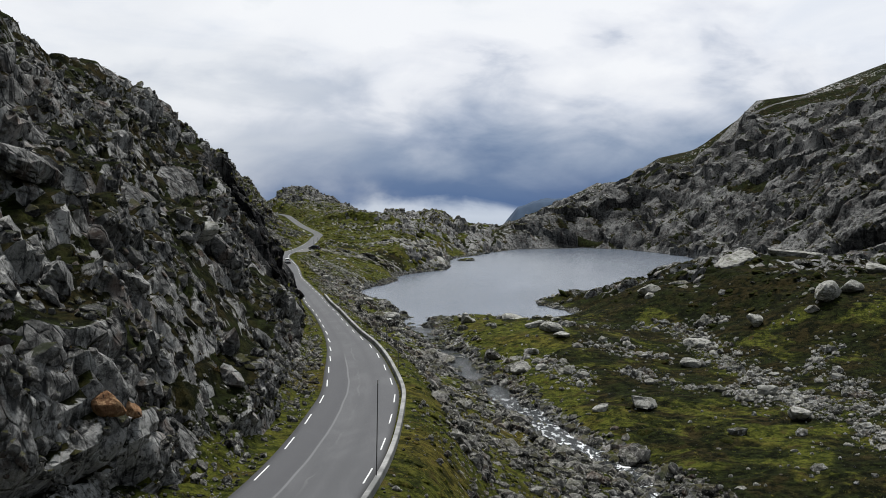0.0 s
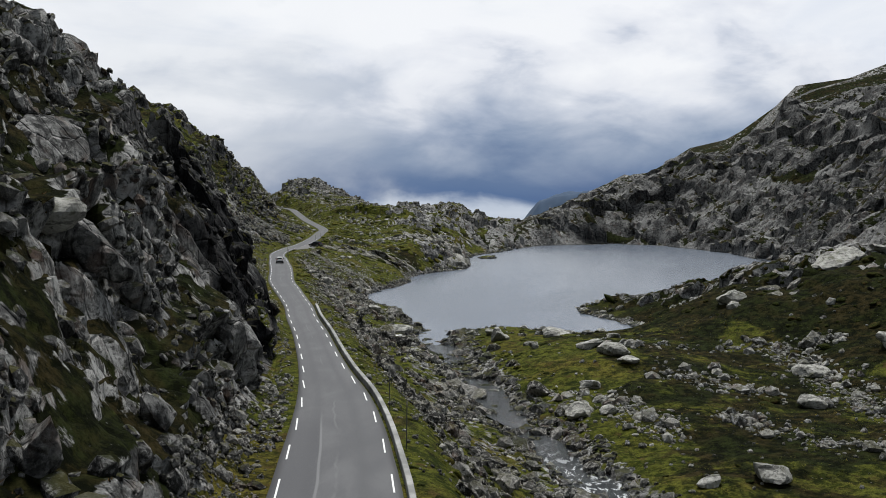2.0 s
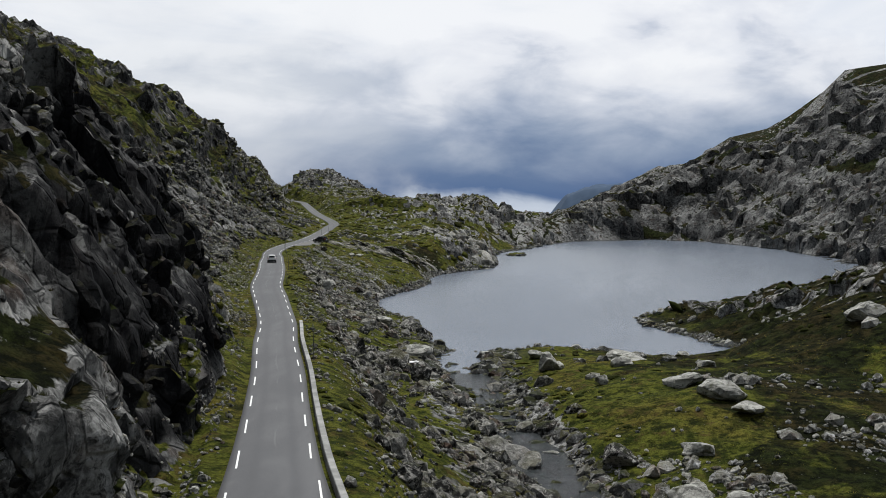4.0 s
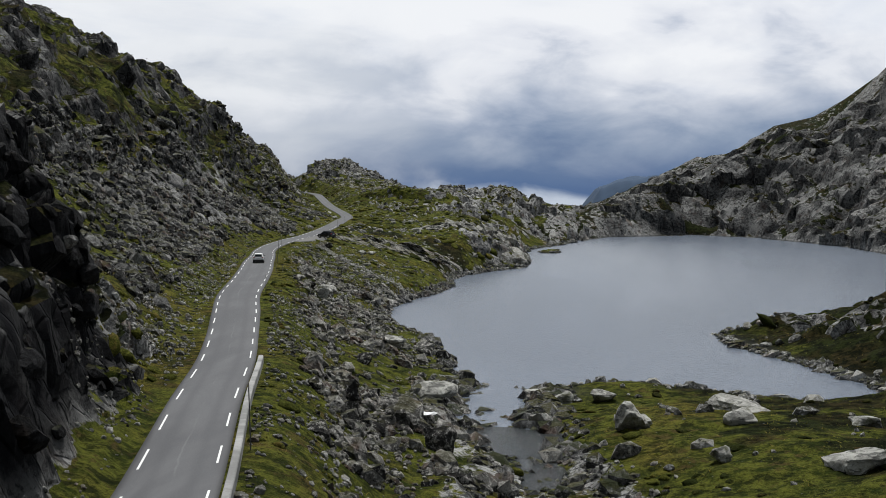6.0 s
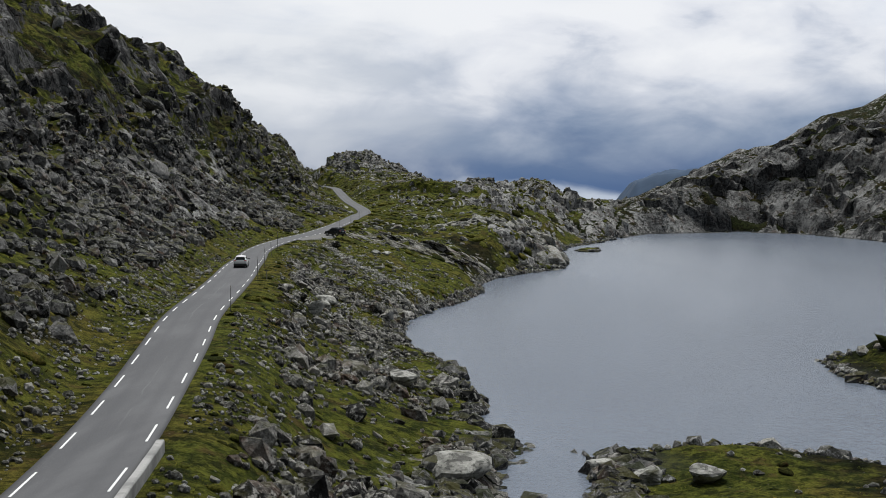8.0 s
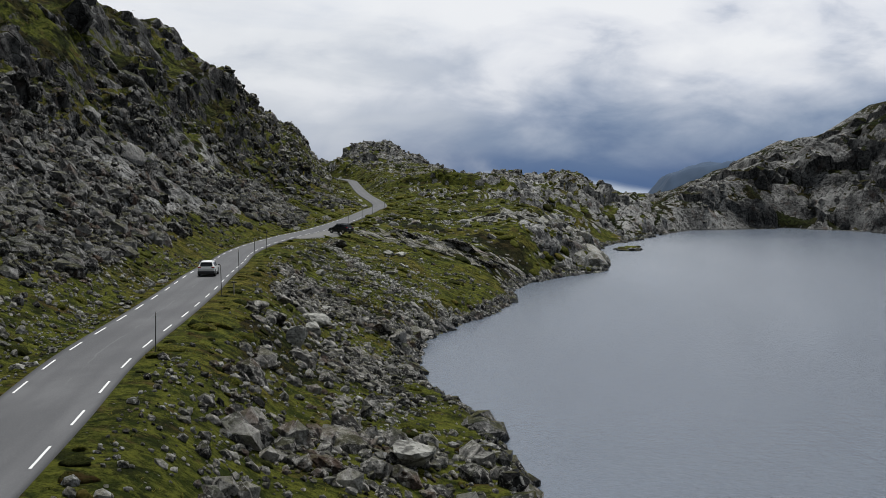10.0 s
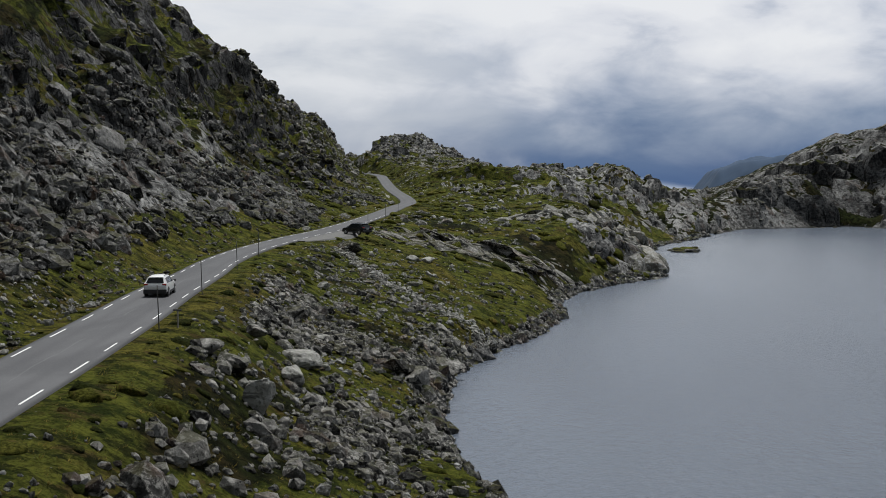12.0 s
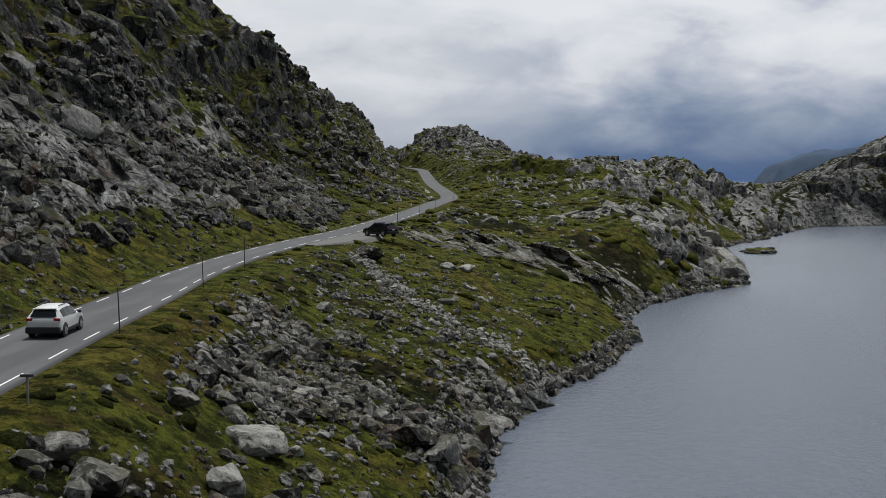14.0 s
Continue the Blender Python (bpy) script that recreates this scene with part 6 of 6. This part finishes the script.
boulder(26.2, 149.0, 3.8, "broad flat grey boulder on the moor", True, 0.5, 20, 13, G3)
boulder(20.4, 147.8, 1.9, "rounded pale boulder on the moor", True, 0.75, 65, 14, G3)
boulder(12.0, 175.0, 2.8, "pale boulder with lichen on the moor", True, 0.6, 35, 15, G3)
boulder(42.4, 191.0, 4.6, "low grey outcrop in the middle of the moor", True, 0.4, 5, 0, G3)
boulder(18.2, 198.0, 4.2, "long ribbed pale boulder near the lake", True, 0.42, 155, 11, G3)
boulder(20.0, 192.6, 2.6, "low pale boulder on the grass", True, 0.45, 25, 2, G3)
boulder(52.8, 194.0, 2.8, "grey boulder at the foot of the knoll", True, 0.8, 55, 3, G3)
boulder(65.6, 196.0, 4.8, "big pale rounded boulder on the knoll", True, 0.75, 80, 4, G3)
boulder(70.6, 199.0, 4.2, "pale rounded boulder on the knoll", True, 0.7, 20, 5, G3)
boulder(38.5, 178.0, 2.8, "low lichen-covered boulder on the moor", True, 0.5, 100, 6, G3)
boulder(44.1, 156.0, 3.2, "flat pale boulder in the boulder band", True, 0.45, 10, 7, G3)
boulder(44.4, 142.4, 3.4, "pale boulder sunk in the grass", True, 0.5, 45, 8, G3)
boulder(14.4, 185.2, 3.2, "pale boulder on the grassy bank", True, 0.45, 120, 9, G3)
boulder(11.5, 173.6, 3.0, "yellow-grey lichen boulder by the stream", True, 0.65, 75, 10, G3)
boulder(15.2, 173.0, 1.9, "small pale boulder by the stream", True, 0.6, 15, 11, G3)
boulder(4.7, 220.6, 2.2, "white-grey upright boulder on the grassy bank", True, 1.0, 35, 12, G3)
boulder(-1.6, 229.6, 1.8, "pale boulder at the stream mouth", True, 0.6, 85, 13, G3)
boulder(14.2, 227.6, 4.6, "long pale slab along the lake bank", True, 0.35, 165, 14, G3)
boulder(12.6, 219.6, 2.2, "pale boulder on the lake bank", True, 0.6, 55, 15, G3)
boulder(-1.8, 242.0, 2.4, "pale slab beside the outlet", True, 0.5, 20, 0, G3)
boulder(0.8, 239.6, 2.6, "pale rounded boulder beside the outlet", True, 0.5, 65, 1, G3)
boulder(5.6, 221.8, 1.5, "small pale boulder on the bank", True, 0.7, 5, 2, G3)
boulder(16.5, 204.8, 3.3, "big pale weathered boulder on the lake bank", True, 0.6, 10, 14, G3)
boulder(9.1, 209.1, 1.8, "small pale boulder among dark heather", True, 0.6, 70, 7, G3)
boulder(4.2, 239.0, 2.4, "low pale boulder beside the lake", True, 0.5, 35, 8, G3)
boulder(21.8, 220.2, 2.6, "pale low rocks on the lake bank", True, 0.45, 120, 9, G3)
boulder(-22.4, 109.0, 2.8, "pale whitish boulder resting on the cliff", True, 0.7, 30, 3, foot=21.4)

for i, (x_, y_, w_, lab, tall_, turn_, long_) in enumerate((
        (-28.6, 78, 7.5, "long smooth striated grey rock slab on the cliff", 0.35, 88, 2.6), (-26.4, 101, 6.0, "smooth grey rock slab lying along the cliff", 0.4, 84, 2.2),
        (-29.8, 130, 6.0, "long dark rock slab high on the cliff", 0.4, 95, 2.2), (-24.1, 79.7, 3.2, "rounded cracked grey boulder on the cliff", 0.8, 20, 1.1),
        (-19.2, 65.9, 1.7, "small rounded grey boulder on the cliff", 0.7, 60, 1.0), (-21.0, 77.9, 2.0, "rounded grey boulder between heather", 0.8, 10, 1.0),
        (-22.2, 90.7, 2.4, "grey boulder on a mossy ledge", 0.8, 75, 1.1), (-21.9, 112, 5.0, "large jointed grey rock on the cliff", 0.7, 30, 1.2),
        (-22.8, 68, 3.6, "broad rounded grey rock on the cliff", 0.6, 85, 1.4), (-15.6, 83.8, 2.6, "pinkish grey rock above the road", 0.9, 15, 1.0),
        (-20.2, 57.8, 3.6, "flat pale slab in the broken cliff", 0.45, 60, 1.2), (-38.3, 120, 4.2, "high rounded rock on the cliff crest", 0.6, 80, 1.3),
        (-17.0, 90.4, 2.8, "upright grey rock on the cliff", 1.1, 40, 1.0), (-17.2, 106.6, 2.8, "grey rock block above the road", 0.9, 5, 1.0), (-30.5, 86.4, 4.6, "cracked grey rock on the cliff", 0.6, 70, 1.3),
        (-18.3, 131, 4.0, "tall dark rock at the cliff foot", 1.0, 20, 1.0))):
    boulder(x_, y_, 0.78 * w_, lab, False, tall_, turn_, i * 5 + 1, G4, long_, True)
for i, (x_, y_, w_, lab, tall_, turn_, long_) in enumerate((
        (-76.4, 363.8, 5.0, "pale grey rock face on the hillside", 0.6, 15, 1.15), (-72, 367.9, 6.5, "large pale rock outcrop on the hillside", 0.6, 10, 1.15), (-71.2, 372.1, 3.6, "pale upright rock on the hillside", 0.7, 20, 1.15),
        (-73.4, 389.6, 4.2, "pale rock face above the scree", 0.6, 5, 1.15), (-79.5, 388.9, 5.0, "grey rock outcrop between heather", 0.6, 170, 1.15), (-80.6, 382.7, 6.5, "smooth grey rock slab on the hillside", 0.5, 15, 1.15),
        (-65.7, 363.7, 2.6, "pale boulder on the grassy slope", 0.7, 80, 1.2), (-59.6, 337.4, 3.0, "large grey boulder in the scree", 0.7, 40, 1.2), (-55.1, 337.0, 3.3, "rounded grey boulder at the scree edge", 0.75, 75, 1.2), (-57.3, 333.9, 3.2, "large flat grey boulder in the scree", 0.6, 110, 1.3))):
    boulder(x_, y_, 0.66 * w_, lab, False, tall_, turn_ + 70, i * 3, G5, 1.4 * long_, True)
for i, (x_, y_, w_, lab, tall_, turn_, long_) in enumerate((
        (78, 249, 9.0, "long pale flat-topped rock on the knoll", 0.35, 15, 1.8), (85.5, 224.6, 6.0, "pale rounded rock on the knoll", 0.5, 30, 1.3), (40.2, 223.9, 4.0, "craggy pale rock on the knoll", 0.6, 65, 1.2), (58.8, 232, 7.0, "pale rock outcrop on top of the knoll", 0.5, 20, 1.5))):
    boulder(x_, y_, w_, lab, True, tall_, turn_, i * 5 + 3, G3, long_, True)

# ---- broken orange rock in the cliff ----
RUST = loose_rock_material("rust_rock", (0.16, 0.085, 0.045), (0.34, 0.19, 0.10), 0.0)
for x_, y_, z_, w_, k_, t_ in ((-17.5, 59.8, 13.7, 1.9, 5, 20), (-17.1, 62.9, 12.9, 1.4, 9, 70)):
    ob = boulder(x_, y_, w_, "freshly broken orange-brown rock in the cliff", False, 0.95, t_, k_, "orange rocks", foot=z_)
    ob.data.materials[0] = RUST

# ---- small things ----
bm = bmesh.new()
bmesh.ops.create_grid(bm, x_segments=16, y_segments=10, size=0.5)
for p in bm.verts:
    k = noise.fractal(Vector((p.co.x * 3, p.co.y * 3, 1.7)), 1.0, 2.0, 4)
    p.co = Vector((p.co.x * 1.9 + 0.2 * k, p.co.y * 0.9 * (1 - 0.5 * p.co.x) + 0.12 * k, 0.30 + 0.22 * k))
bmesh.ops.solidify(bm, geom=bm.faces[:], thickness=0.03)
sheet_me = bpy.data.meshes.new("white_sheet")
bm.to_mesh(sheet_me)
bm.free()
sheet_me.materials.append(WHITE)
sheet = tagged(new("white_sheet", sheet_me), "crumpled white sheet lying on the stream rocks", "sheet")
sheet.matrix_basis = pose(-10.9, 222.6, ground_z(-10.9, 222.6) + 0.35, 0, 0, -12)

sign = tagged(new("marker_sign"), "short wooden post with a small dark sign in the grass", "sign")
part("post", tube_bm(0.05, 0.045, 1.35, 8, (0, 0, -0.3)), WOOD, sign)
part("plate", box_bm(0.46, 0.03, 0.10, (0, -0.06, 0.98), 0.008), POLE, sign, "small dark plate")
sign.matrix_basis = pose(-34.9, 290.9, ground_z(-34.9, 290.9), 0, 0, 10)

for x_, y_, long_, turn_ in ((-40.6, 354.6, 2.0, 62), (-34.1, 303.4, 0.9, 20), (-16.2, 224.0, 2.2, -35), (-14.8, 219.0, 1.8, 50)):
    z_ = ground_z(x_, y_)
    stick_me = bpy.data.meshes.new("wooden_stick")
    bm = tube_bm(0.05, 0.035, long_, 7)
    bm.to_mesh(stick_me)
    bm.free()
    stick_me.materials.append(WOOD)
    stick = tagged(new("wooden_stick", stick_me), "bleached broken wooden pole lying on the slope", "stick", "broken poles")
    stick.matrix_basis = pose(x_, y_, z_ + 0.12, 78, 0, turn_)
